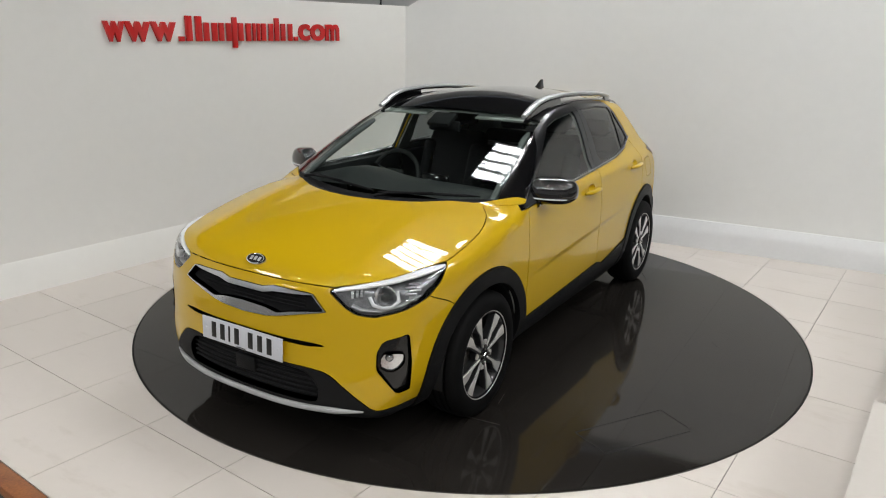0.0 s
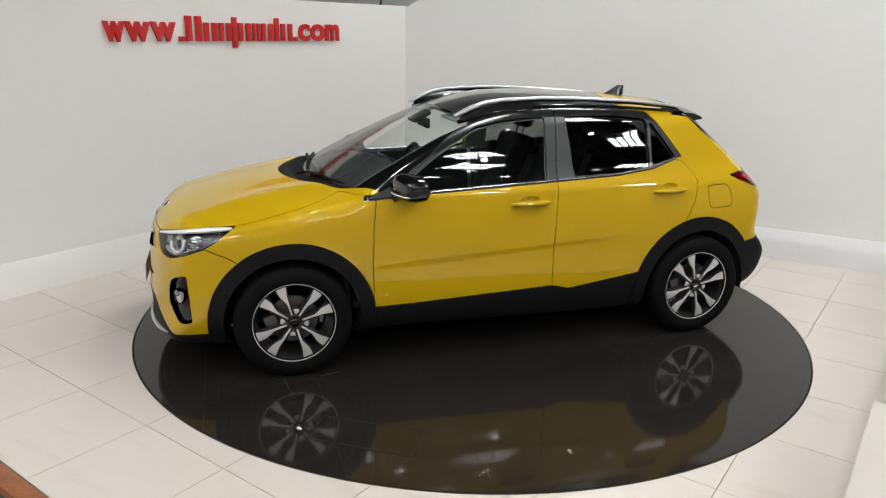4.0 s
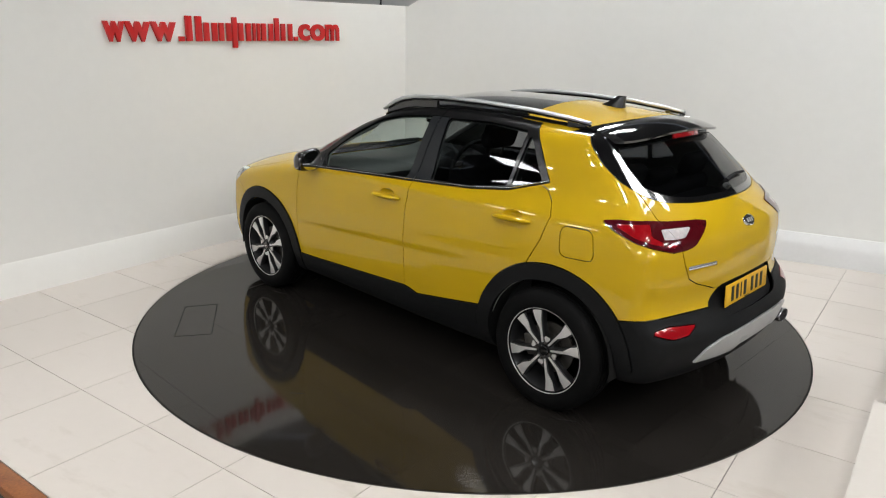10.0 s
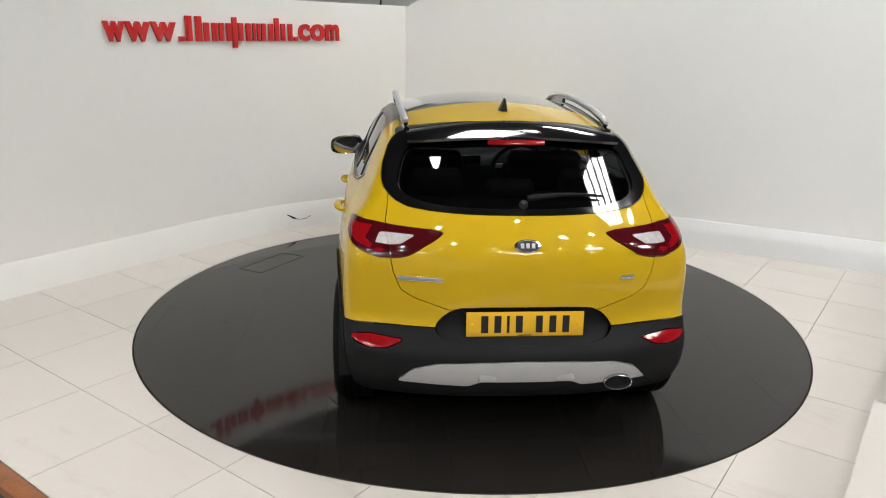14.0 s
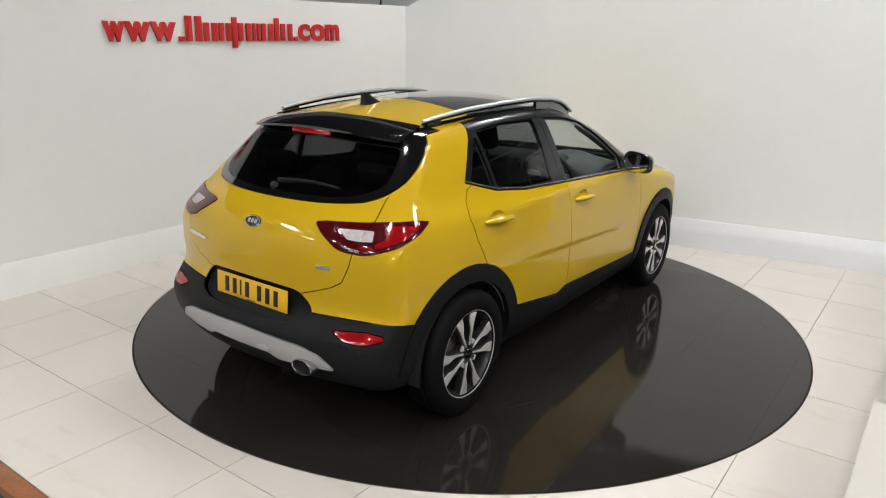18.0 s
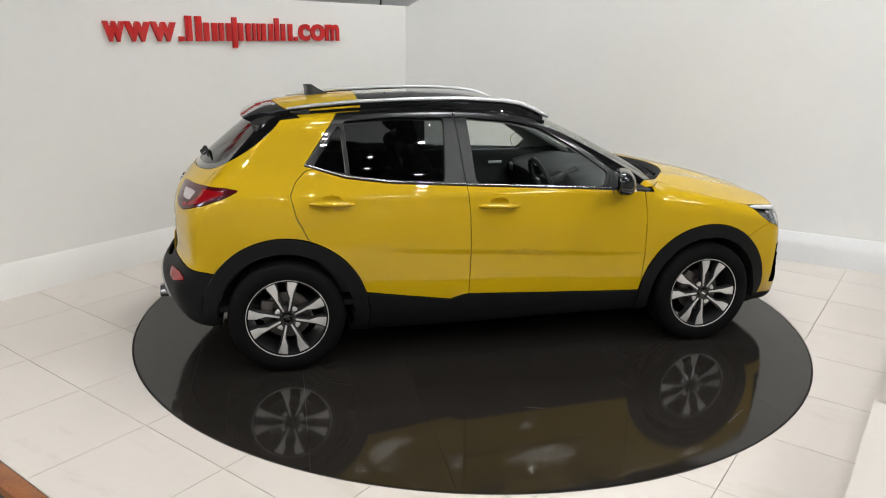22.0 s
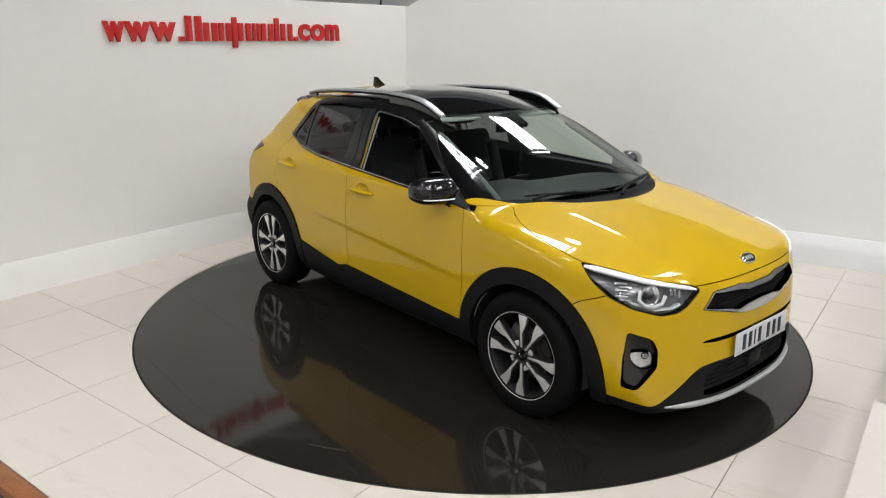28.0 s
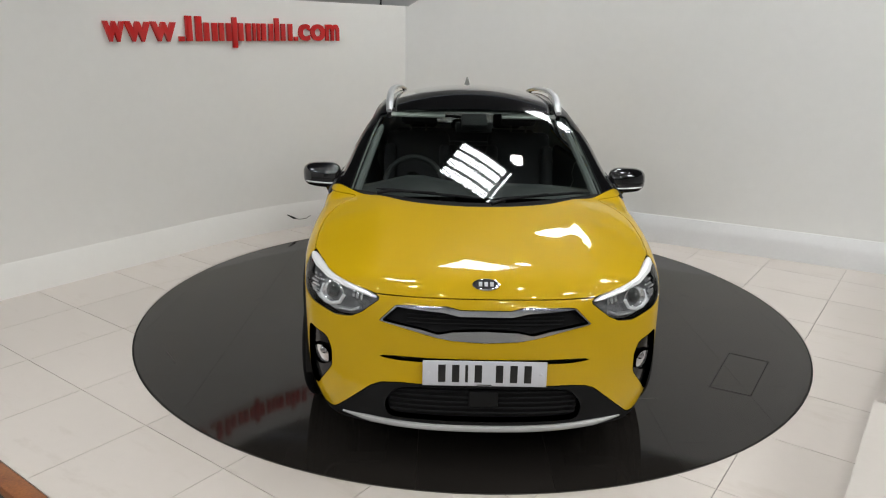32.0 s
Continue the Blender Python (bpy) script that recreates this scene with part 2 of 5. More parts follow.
def rounded(points, radius, steps=4):
    """An outline with its corners rounded."""
    out, n = [], len(points)
    for i in range(n):
        p, a, b = Vector(points[i]), Vector(points[i - 1]), Vector(points[(i + 1) % n])
        ra, rb = min(radius, (a - p).length * 0.45), min(radius, (b - p).length * 0.45)
        s, e = p + (a - p).normalized() * ra, p + (b - p).normalized() * rb
        for k in range(steps + 1):
            t = k / steps
            q = s * (1 - t) ** 2 + p * 2 * t * (1 - t) + e * t * t
            out.append((q.x, q.y))
    return out


def thing(name, label, category, group="", kind="", m=None):
    ob = new(name)
    ob.empty_display_size = 0.1
    if m is not None:
        ob.matrix_basis = m
    return tagged(ob, label, category, group, kind)


def polygon_field(q, outline):
    """Signed distance of points to a closed outline: below zero inside."""
    a = np.array(outline, float)
    b = np.roll(a, -1, 0)
    best, inside = np.full(len(q), 1e9), np.zeros(len(q), bool)
    for (ax, ay), (bx, by) in zip(a, b):
        ex, ey = bx - ax, by - ay
        wx, wy = q[:, 0] - ax, q[:, 1] - ay
        t = np.clip((wx * ex + wy * ey) / (ex * ex + ey * ey + 1e-12), 0, 1)
        best = np.minimum(best, np.hypot(wx - t * ex, wy - t * ey))
        cross = ((ay > q[:, 1]) != (by > q[:, 1])) & (q[:, 0] < (bx - ax) * (q[:, 1] - ay) / (by - ay + 1e-12) + ax)
        inside ^= cross
    return np.where(inside, -best, best)


class Skin:
    """A sheet of triangles that is cut along fields into labelled panels."""

    def __init__(self, v, t, label):
        self.v, self.t, self.l = np.array(v, float), np.array(t, int), np.full(len(t), label, dtype=object)

    def cut(self, label, field, only=None):
        s = field(self.v)
        s = np.where(np.abs(s) < 4e-4, -4e-4, s)
        allowed = np.ones(len(self.t), bool) if only is None else np.isin(self.l, only)
        inside = s[self.t] < 0
        n = inside.sum(1)
        self.l[allowed & (n == 3)] = label
        mixed = np.where(allowed & (n > 0) & (n < 3))[0]
        if not len(mixed):
            return
        new_v, made, new_t, new_l = [], {}, [], []
        ends = []
        for i in mixed:
            for k in range(3):
                a, b = self.t[i][k], self.t[i][(k + 1) % 3]
                if (s[a] < 0) != (s[b] < 0):
                    key = (min(a, b), max(a, b))
                    if key not in made:
                        made[key] = len(self.v) + len(ends)
                        ends.append(key)
        e = np.array(ends)
        lo, hi = np.where((s[e[:, 0]] < 0)[:, None], self.v[e[:, 0]], self.v[e[:, 1]]), np.where((s[e[:, 0]] < 0)[:, None], self.v[e[:, 1]], self.v[e[:, 0]])
        for _ in range(12):
            mid = (lo + hi) / 2
            ins = (field(mid) < 0)[:, None]
            lo, hi = np.where(ins, mid, lo), np.where(ins, hi, mid)
        cutv = (lo + hi) / 2
        for i in mixed:
            tri, ins = self.t[i], inside[i]
            k = int(np.argmax(ins)) if ins.sum() == 1 else int(np.argmin(ins))
            a, b, c = tri[k], tri[(k + 1) % 3], tri[(k + 2) % 3]
            ab, ca = made[(min(a, b), max(a, b))], made[(min(c, a), max(c, a))]
            lone, rest = (label, self.l[i]) if ins.sum() == 1 else (self.l[i], label)
            new_t += [(a, ab, ca), (ab, b, c), (ab, c, ca)]
            new_l += [lone, rest, rest]
        keep = np.ones(len(self.t), bool)
        keep[mixed] = False
        self.v = np.vstack([self.v, cutv])
        self.t = np.vstack([self.t[keep], np.array(new_t)])
        self.l = np.concatenate([self.l[keep], np.array(new_l, dtype=object)])


def panel(v, t, normals, offset=0.0, depth=0.012, gap=0.0018, seam=None):
    """A panel with a turned-in edge: vertices, faces and loop normals. seam(v) marks edges that stay open."""
    used, inv = np.unique(t, return_inverse=True)
    t = inv.reshape(-1, 3)
    v, nrm = v[used].copy(), normals[used]
    area = np.linalg.norm(np.cross(v[t[:, 1]] - v[t[:, 0]], v[t[:, 2]] - v[t[:, 0]]), axis=1)
    t = t[area > 1e-10]
    edges = {}
    for tri in t:
        for k in range(3):
            a, b = int(tri[k]), int(tri[(k + 1) % 3])
            if (b, a) in edges:
                del edges[(b, a)]
            else:
                edges[(a, b)] = 1
    rim = [e for e in edges if not (seam is not None and seam(v[e[0]]) and seam(v[e[1]]))]
    move = np.zeros_like(v)
    for a, b in rim:
        d = np.cross(nrm[a], v[b] - v[a])
        move[a] += d
        move[b] += d
    ln = np.linalg.norm(move, axis=1)
    on = ln > 1e-9
    v = v + nrm * offset
    v[on] += gap * move[on] / ln[on][:, None]
    faces = [tuple(x) for x in t]
    loops = [nrm[i] for f in faces for i in f]
    if depth:
        extra = {}
        verts = list(v)
        for a, b in rim:
            for i in (a, b):
                if i not in extra:
                    extra[i] = len(verts)
                    verts.append(v[i] - nrm[i] * depth)
            faces.append((b, a, extra[a], extra[b]))
            out = np.cross(v[b] - v[a], nrm[a])
            out = out / (np.linalg.norm(out) + 1e-12)
            loops += [out] * 4
        v = np.array(verts)
    return v, faces, loops

def spline(xs, ys):
    """A smooth curve through a few stations (cubic Hermite)."""
    xs, ys = np.array(xs, float), np.array(ys, float)
    m = np.gradient(ys, xs)

    def at(x):
        x = np.clip(x, xs[0], xs[-1])
        i = np.clip(np.searchsorted(xs, x) - 1, 0, len(xs) - 2)
        h = xs[i + 1] - xs[i]
        s = (x - xs[i]) / h
        return ((1 + 2 * s) * (1 - s) ** 2 * ys[i] + s * (1 - s) ** 2 * h * m[i]
                + s * s * (3 - 2 * s) * ys[i + 1] + s * s * (s - 1) * h * m[i + 1])
    return at


def curve(xs, ys):
    """A natural cubic spline, bending evenly from station to station and straight beyond its ends."""
    xs, ys = np.array(xs, float), np.array(ys, float)
    n, h, m = len(xs), np.diff(xs), np.zeros((len(xs), len(xs)))
    m[0, 0] = m[-1, -1] = 1.0
    rhs = np.zeros(n)
    for i in range(1, n - 1):
        m[i, i - 1:i + 2] = h[i - 1], 2 * (h[i - 1] + h[i]), h[i]
        rhs[i] = 6 * ((ys[i + 1] - ys[i]) / h[i] - (ys[i] - ys[i - 1]) / h[i - 1])
    k = np.linalg.solve(m, rhs)

    def at(x):
        i = np.clip(np.searchsorted(xs, x) - 1, 0, n - 2)
        c = np.clip(x, xs[0], xs[-1])
        a, b, w = xs[i + 1] - c, c - xs[i], h[i]
        y = (k[i] * a ** 3 + k[i + 1] * b ** 3) / (6 * w) + (ys[i] / w - k[i] * w / 6) * a + (ys[i + 1] / w - k[i + 1] * w / 6) * b
        d = (-k[i] * a ** 2 + k[i + 1] * b ** 2) / (2 * w) - (ys[i] / w - k[i] * w / 6) + (ys[i + 1] / w - k[i + 1] * w / 6)
        return y + d * (x - c)
    return at


# car body: x forwards from the middle of the wheelbase, y to its left, z up from the ground
ROOF = curve([-2.1, -1.7, -1.3, -1.0, -0.6, -0.3, 0.0, 0.2, 0.5], [1.372, 1.418, 1.465, 1.496, 1.521, 1.526, 1.511, 1.488, 1.435])
HOOD = curve([0.9, 1.1, 1.25, 1.4, 1.6, 1.8, 1.95, 2.1], [1.062, 1.044, 1.027, 1.003, 0.964, 0.912, 0.853, 0.74])
SIDE = curve([0.15, 0.2, 0.3, 0.4, 0.55, 0.7, 0.85, 0.95, 1.03, 1.09, 1.2, 1.3, 1.4, 1.5],
             [0.74, 0.775, 0.832, 0.858, 0.868, 0.869, 0.862, 0.848, 0.8185, 0.7790, 0.7325, 0.6885, 0.6365, 0.577])
NOSE = curve([0.15, 0.2, 0.26, 0.32, 0.42, 0.55, 0.65, 0.75, 0.82, 0.9, 1.1], [2.00, 2.05, 2.073, 2.078, 2.074, 2.066, 2.055, 2.035, 2.01, 1.97, 1.8])
TAIL = curve([0.2, 0.28, 0.36, 0.45, 0.53, 0.58, 0.63, 0.72, 0.8, 0.9, 0.97, 1.03, 1.09, 1.25],
             [1.86, 1.93, 1.99, 2.02, 2.012, 1.972, 1.940, 1.934, 1.936, 1.928, 1.905, 1.866, 1.825, 1.71])
FRONT_TAPER = curve([0.6, 1.0, 1.3, 1.6, 1.85, 2.0, 2.2], [0.0, 0.0, 0.004, 0.030, 0.079, 0.120, 0.20])
REAR_TAPER = curve([-2.1, -1.9, -1.5, -1.0, -0.5, 0.0], [0.115, 0.09, 0.045, 0.012, 0.0, 0.0])
FLOOR = spline([-2.1, -1.7, -1.2, 1.2, 1.7, 2.2], [0.30, 0.25, 0.21, 0.21, 0.185, 0.175])


def smax(a, b, k):
    h = np.maximum(k - np.abs(a - b), 0) / k
    return np.maximum(a, b) + h * h * k / 4


def smin(a, b, k):
    return -smax(-a, -b, k)


def bump(v, c, w):
    return np.exp(-((v - c) / w) ** 2)


def body(p):
    """Below zero inside the car's body, above outside; about metres near its skin."""
    x, y, z = p[..., 0], np.abs(p[..., 1]), p[..., 2]
    # the hood's raised flanks and its two ridges
    ease = 0.35 * np.clip(y - 0.55, 0, 1) ** 2
    u = x - 0.7
    screen = 1.2275 - 0.4815 * u - 0.0787 * u ** 2 - (0.1554 - 0.0277 * u) * y ** 2
    roof = ROOF(x) - np.interp(x, [-1.7, -1.0], [0.19, 0.25]) * y ** 2
    # the cowl is a trough between the hood's rear edge and the windscreen
    trough = np.clip((1.266 - 0.72 * y ** 2 - x) / 0.115, 0, 1)
    trough = trough * trough * (3 - 2 * trough)
    bonnet = HOOD(x) - (0.09 + 0.035 * np.clip((x - 1.1) / 0.5, 0, 1)) * y ** 2 + 0.010 * bump(y, 0.50, 0.09) - 0.065 * trough
    top = smax(smin(roof, screen, 0.07), bonnet, 0.012) - ease
    half = SIDE(z) - FRONT_TAPER(x) - REAR_TAPER(x)
    upper = np.clip((z - 1.0) / 0.3, 0, 1)
    half = half - upper * 0.03 * np.clip(-0.3 - x, 0, 2) ** 2
    # hips over the wheels, the crease along the doors and the hollow under it
    half = half + 0.010 * bump(z, 0.80, 0.16) * (bump(x, -1.25, 0.42) + bump(x, 1.3, 0.35))
    door = np.clip((0.86 - np.abs(x - 0.05)) / 0.35, 0, 1)
    ledge = 0.668 - 0.048 * x
    half = half - 0.0065 * door * np.clip((ledge - z) / 0.022, 0, 1) * np.clip((z - 0.34) / 0.25, 0, 1)
    half = half + 0.008 * bump(z, 1.0, 0.03) * np.clip((1.2 - np.abs(x)) / 0.5, 0, 1)
    nose = NOSE(z) - 0.170 * (y / 0.715) ** 2.8
    pane = 1.6219 - 1.1881 * (z - 1.25) - 0.347 * y ** 2 - 0.112 * y ** 4
    tail = smin(TAIL(z) - 0.085 * (y / 0.6) ** 2.4, pane, 0.035)
    f = smax(y - half, z - top, 0.055)
    f = smax(f, (x - nose) * 0.9, 0.05)
    f = smax(f, (-x - tail) * 0.85, 0.06)
    return smax(f, FLOOR(x) - z, 0.05)

# ---- the stage: tiles, turntable well, walls ----
TILE_ANGLE = 56.64
U_DIR, V_DIR = Vector((math.sin(radians(TILE_ANGLE)), -math.cos(radians(TILE_ANGLE)))), Vector((math.cos(radians(TILE_ANGLE)), math.sin(radians(TILE_ANGLE))))
DISC_R = 2.227
LEFT_WALL = [(-4.70, -2.43), (-3.31, -0.25), (-2.62, 0.83), (-2.24, 1.43), (-1.86, 1.89), (-1.40, 2.27), (-0.685, 2.836)]
BACK_WALL = [(-1.00, 2.893), (-0.73, 2.80), (0.8, 2.27), (2.37, 1.60), (3.42, 1.11), (4.0, 0.82)]


def smooth_line(points, per=8):
    """A softly bent wall line through a few plan points."""
    p = np.array(points)
    s = np.concatenate([[0], np.cumsum(np.hypot(*np.diff(p, axis=0).T))])
    t = np.concatenate([np.linspace(a, b, per, endpoint=False) for a, b in zip(s, s[1:])] + [[s[-1]]])
    return np.stack([spline(s, p[:, 0])(t), spline(s, p[:, 1])(t)], 1), t


def line_normals(p):
    """Unit normals of a plan line, to the left of its run."""
    d = np.gradient(p, axis=0)
    d /= np.linalg.norm(d, axis=1)[:, None]
    return np.stack([-d[:, 1], d[:, 0]], 1)


def strip(name, line, section, mat, label="", kind="structure", category="wall"):
    """Draws a section of (out from the room, height) along a plan line; heights may be functions of the run."""
    p, s = line
    n = line_normals(p)
    verts, k = [], len(section)
    for i in range(len(p)):
        for o, h in section:
            h = h(s[i]) if callable(h) else h
            verts.append((p[i][0] + n[i][0] * o, p[i][1] + n[i][1] * o, h))
    faces = [(i * k + j, i * k + (j + 1) % k, (i + 1) * k + (j + 1) % k, (i + 1) * k + j) for i in range(len(p) - 1) for j in range(k)]
    faces += [tuple(range(k))[::-1], tuple((len(p) - 1) * k + j for j in range(k))]
    bm = bmesh.new()
    vs = [bm.verts.new(v) for v in verts]
    for f in faces:
        bm.faces.new([vs[i] for i in f])
    ob = part(name, bm, mat, None, "", None, 25)
    return tagged(ob, label, category, "", kind)


left_line, back_line = smooth_line(LEFT_WALL), smooth_line(BACK_WALL)
strip("wall_left", left_line, [(0.05, -0.02), (0.15, -0.02), (0.15, lambda s: 2.165), (0.05, lambda s: 2.165)], WALL_LEFT, "white painted curved partition wall behind the turntable")
strip("wall_back", back_line, [(0.05, -0.02), (0.17, -0.02), (0.17, lambda s: min(2.27, 2.16 + 14 * max(0.0, s - 0.30))), (0.05, lambda s: min(2.27, 2.16 + 14 * max(0.0, s - 0.30)))], WALL, "tall white painted wall behind the turntable")
PLINTH_SECTION = [(0.0, -0.01), (0.048, -0.01), (0.048, 0.262), (0.036, 0.262), (0.010, 0.19), (0.0, 0.14)]
strip("skirting_left", left_line, [(0.0, -0.01), (0.049, -0.01), (0.049, 0.245), (0.040, 0.225), (0.022, 0.14), (0.006, 0.05)], WALL_LEFT, "scuffed white skirting at the foot of the wall", category="skirting")
strip("skirting_back", back_line, PLINTH_SECTION, PLINTH, "white skirting at the foot of the wall", category="skirting")
near = [tuple(U_DIR * 2.59 + V_DIR * v) for v in (2.4, 1.2, 0.2, -1.0, -2.8)]
near_line = smooth_line(near, 8)
# Out of view the wall is cut down so light reaches the floor.
low_top = lambda s: 1.10 if s > 4.75 else 0.42
strip("wall_right", near_line, [(0.012, -0.02), (0.11, -0.02), (0.11, low_top), (0.012, low_top)], WALL_LOW, "pale painted partition wall at the side of the stage, cut low to let light in")
strip("skirting_right", near_line, [(0.0, -0.01), (0.0115, -0.01), (0.0115, 0.095), (0.004, 0.10), (0.0, 0.09)], PLINTH, "narrow white skirting board", category="skirting")

# tiles with a round well for the turntable
slab = bmesh.new()
bmesh.ops.create_grid(slab, x_segments=2, y_segments=2, size=1.0, matrix=Matrix.LocRotScale((0, 0, -0.008), Euler((0, 0, radians(TILE_ANGLE - 90))), (4.4, 2.95, 1)))
floor = tagged(part("floor", slab, GROUT, None, "", None, 0), "pale glazed floor tiles with thin dark joints", "floor", "", "structure")
PITCH_U, PITCH_V, OFF_U, OFF_V = 0.5961, 0.5934, -0.3036, 0.0127


def sheet(lo_u, hi_u, lo_v, hi_v, n):
    us, vs = np.linspace(lo_u, hi_u, n + 1), np.linspace(lo_v, hi_v, n + 1)
    g = np.array([(u, v, 0.0) for v in vs for u in us])
    t = []
    for j in range(n):
        for i in range(n):
            a = j * (n + 1) + i
            t += [(a, a + 1, a + n + 2), (a, a + n + 2, a + n + 1)]
    return Skin(g, t, "keep")


UP = np.array([0.0, 0.0, 1.0])
full_tile = None
for iu in range(-5, 8):
    for iv in range(-5, 6):
        lo_u, lo_v = OFF_U + iu * PITCH_U, OFF_V + iv * PITCH_V
        hi_u, hi_v = lo_u + PITCH_U, lo_v + PITCH_V
        lo_u, hi_u, lo_v = max(lo_u, -2.72), min(hi_u, 4.3), max(lo_v, -2.922)
        if hi_u - lo_u < 0.02 or hi_v - lo_v < 0.02:
            continue
        cu, cv = (lo_u + hi_u) / 2, (lo_v + hi_v) / 2
        corners = [math.hypot(u, v) for u in (lo_u, hi_u) for v in (lo_v, hi_v)]
        nearest = math.hypot(max(lo_u, min(0, hi_u)), max(lo_v, min(0, hi_v)))
        if max(corners) < DISC_R + 0.01:
            continue
        whole = nearest > DISC_R + 0.01 and abs(hi_u - lo_u - PITCH_U) < 1e-6 and abs(hi_v - lo_v - PITCH_V) < 1e-6
        place = Matrix.LocRotScale((*(U_DIR * cu + V_DIR * cv), 0), Euler((0, 0, radians(TILE_ANGLE - 90))), None)
        if whole and full_tile is not None:
            add("tile", full_tile, TILE, floor, "", place)
            continue
        sk = sheet(lo_u, hi_u, lo_v, hi_v, 2 if whole else 22)
        if not whole:
            sk.cut("hole", lambda p: np.hypot(p[:, 0], p[:, 1]) - DISC_R - 0.010)
        t = sk.t[sk.l == "keep"]
        if not len(t):
            continue
        v, f, ln = panel(sk.v, t, np.tile(UP, (len(sk.v), 1)), 0.0, 0.007, 0.0019)
        me = mesh_of("tile", v - np.array([cu, cv, 0]), f, True, ln)
        add("tile", me, TILE, floor, "", place)
        if whole:
            full_tile = me

ring = lathe([(DISC_R + 0.002, -0.007), (DISC_R + 0.002, -0.004), (DISC_R + 0.0095, -0.004), (DISC_R + 0.0095, -0.007)], 160, "z")
tagged(part("turntable_gap", ring, RIM_GAP, None, "", None, 30), "thin black gap round the turntable", "gap", "", "structure")

# turntable: panels in a square grid, cut round
turntable = thing("turntable", "round polished dark brown turntable set flush in the floor", "turntable")
part("base", lathe([(0.0, -0.0075), (DISC_R, -0.0075), (DISC_R, -0.0035), (0.0, -0.0035)], 160, "z"), SEAM, turntable)
full_panel = None
for i in range(-4, 4):
    for j in range(-5, 5):
        lo_x, lo_y = i * 0.6, 0.3 + j * 0.6
        c = [math.hypot(x, y) for x in (lo_x, lo_x + 0.6) for y in (lo_y, lo_y + 0.6)]
        n_ = math.hypot(max(lo_x, min(0, lo_x + 0.6)), max(lo_y, min(0, lo_y + 0.6)))
        if n_ > DISC_R:
            continue
        whole = max(c) < DISC_R
        place = Matrix.Translation((lo_x + 0.3, lo_y + 0.3, 0))
        if whole and full_panel is not None:
            add("panel", full_panel, DISC, turntable, "", place)
            continue
        sk = sheet(lo_x, lo_x + 0.6, lo_y, lo_y + 0.6, 2 if whole else 22)
        if not whole:
            sk.cut("hole", lambda p: DISC_R - np.hypot(p[:, 0], p[:, 1]))
        t = sk.t[sk.l == "keep"]
        if not len(t):
            continue
        v, f, ln = panel(sk.v, t, np.tile(UP, (len(sk.v), 1)), 0.0, 0.003, 0.0006)
        me = mesh_of("panel", v - np.array([lo_x + 0.3, lo_y + 0.3, 0]), f, True, ln)
        add("panel", me, DISC, turntable, "", place)
        if whole:
            full_panel = me
hatch = [(1.22, 1.31), (0.76, 1.60), (0.88, 1.79), (1.32, 1.50)]
for a, b in zip(hatch, hatch[1:] + hatch[:1]):
    d = Vector(b) - Vector(a)
    mid = (Vector(a) + Vector(b)) / 2
    part("hatch_joint", box(d.length, 0.006, 0.002, 0, Matrix.LocRotScale((mid.x, mid.y, 0.0002), Euler((0, 0, math.atan2(d.y, d.x))), None)), RIM_GAP, turntable, "dark joint of an inspection hatch")
# scratches and scuffs on the turntable
rng = random.Random(4)
for k in range(14):
    r, a = rng.uniform(1.2, 2.1), rng.uniform(0, 6.28)
    part("scuff", box(rng.uniform(0.05, 0.22), rng.uniform(0.003, 0.007), 0.0008, 0, Matrix.LocRotScale((r * math.cos(a), r * math.sin(a), 0.0002), Euler((0, 0, rng.uniform(0, 3.1))), None)), RIM_GAP if k % 3 else SCUFF, turntable)

# worn wooden edge of the stage
edge = thing("stage_edge", "worn orange-brown wooden edge strip of the stage", "edging")
for k in range(3):
    u = -1.95 + k * 1.75
    c = U_DIR * u + V_DIR * -2.9725
    part("wooden_strip", box(1.735, 0.085, 0.05, 0.006, Matrix.LocRotScale((c.x, c.y, -0.012), Euler((0, 0, radians(TILE_ANGLE - 90))), None)), WOOD, edge)

# showroom round the stage: unseen walls and floor added to bounce and reflect light
tagged(part("showroom_floor", box(22, 20, 0.1, 0, Matrix.Translation((0, -3, -0.17))), CARPET, None, "", None, 0), "dark grey floor out of view below the stage, added to keep reflections dark", "floor", "", "structure")
for nm, sx, sy, cx, cy in (("wall_north", 22, 0.2, 0, 7.1), ("wall_south", 22, 0.2, 0, -13.1), ("wall_east", 0.2, 20, 11.1, -3), ("wall_west", 0.2, 20, -11.1, -3)):
    tagged(part(nm, box(sx, sy, 5.6, 0, Matrix.Translation((cx, cy, 2.6))), SHELL, None, "", None, 0), "grey painted wall out of view, added to bounce light onto the stage", "wall", "", "structure")
HEIGHT = 5.5
roof = box(22, 20, 0.12, 0, Matrix.Translation((0, -3, HEIGHT + 0.07)))
tagged(part("ceiling", roof, CEILING, None, "", None, 0), "grey sheeted showroom ceiling", "ceiling", "", "structure")


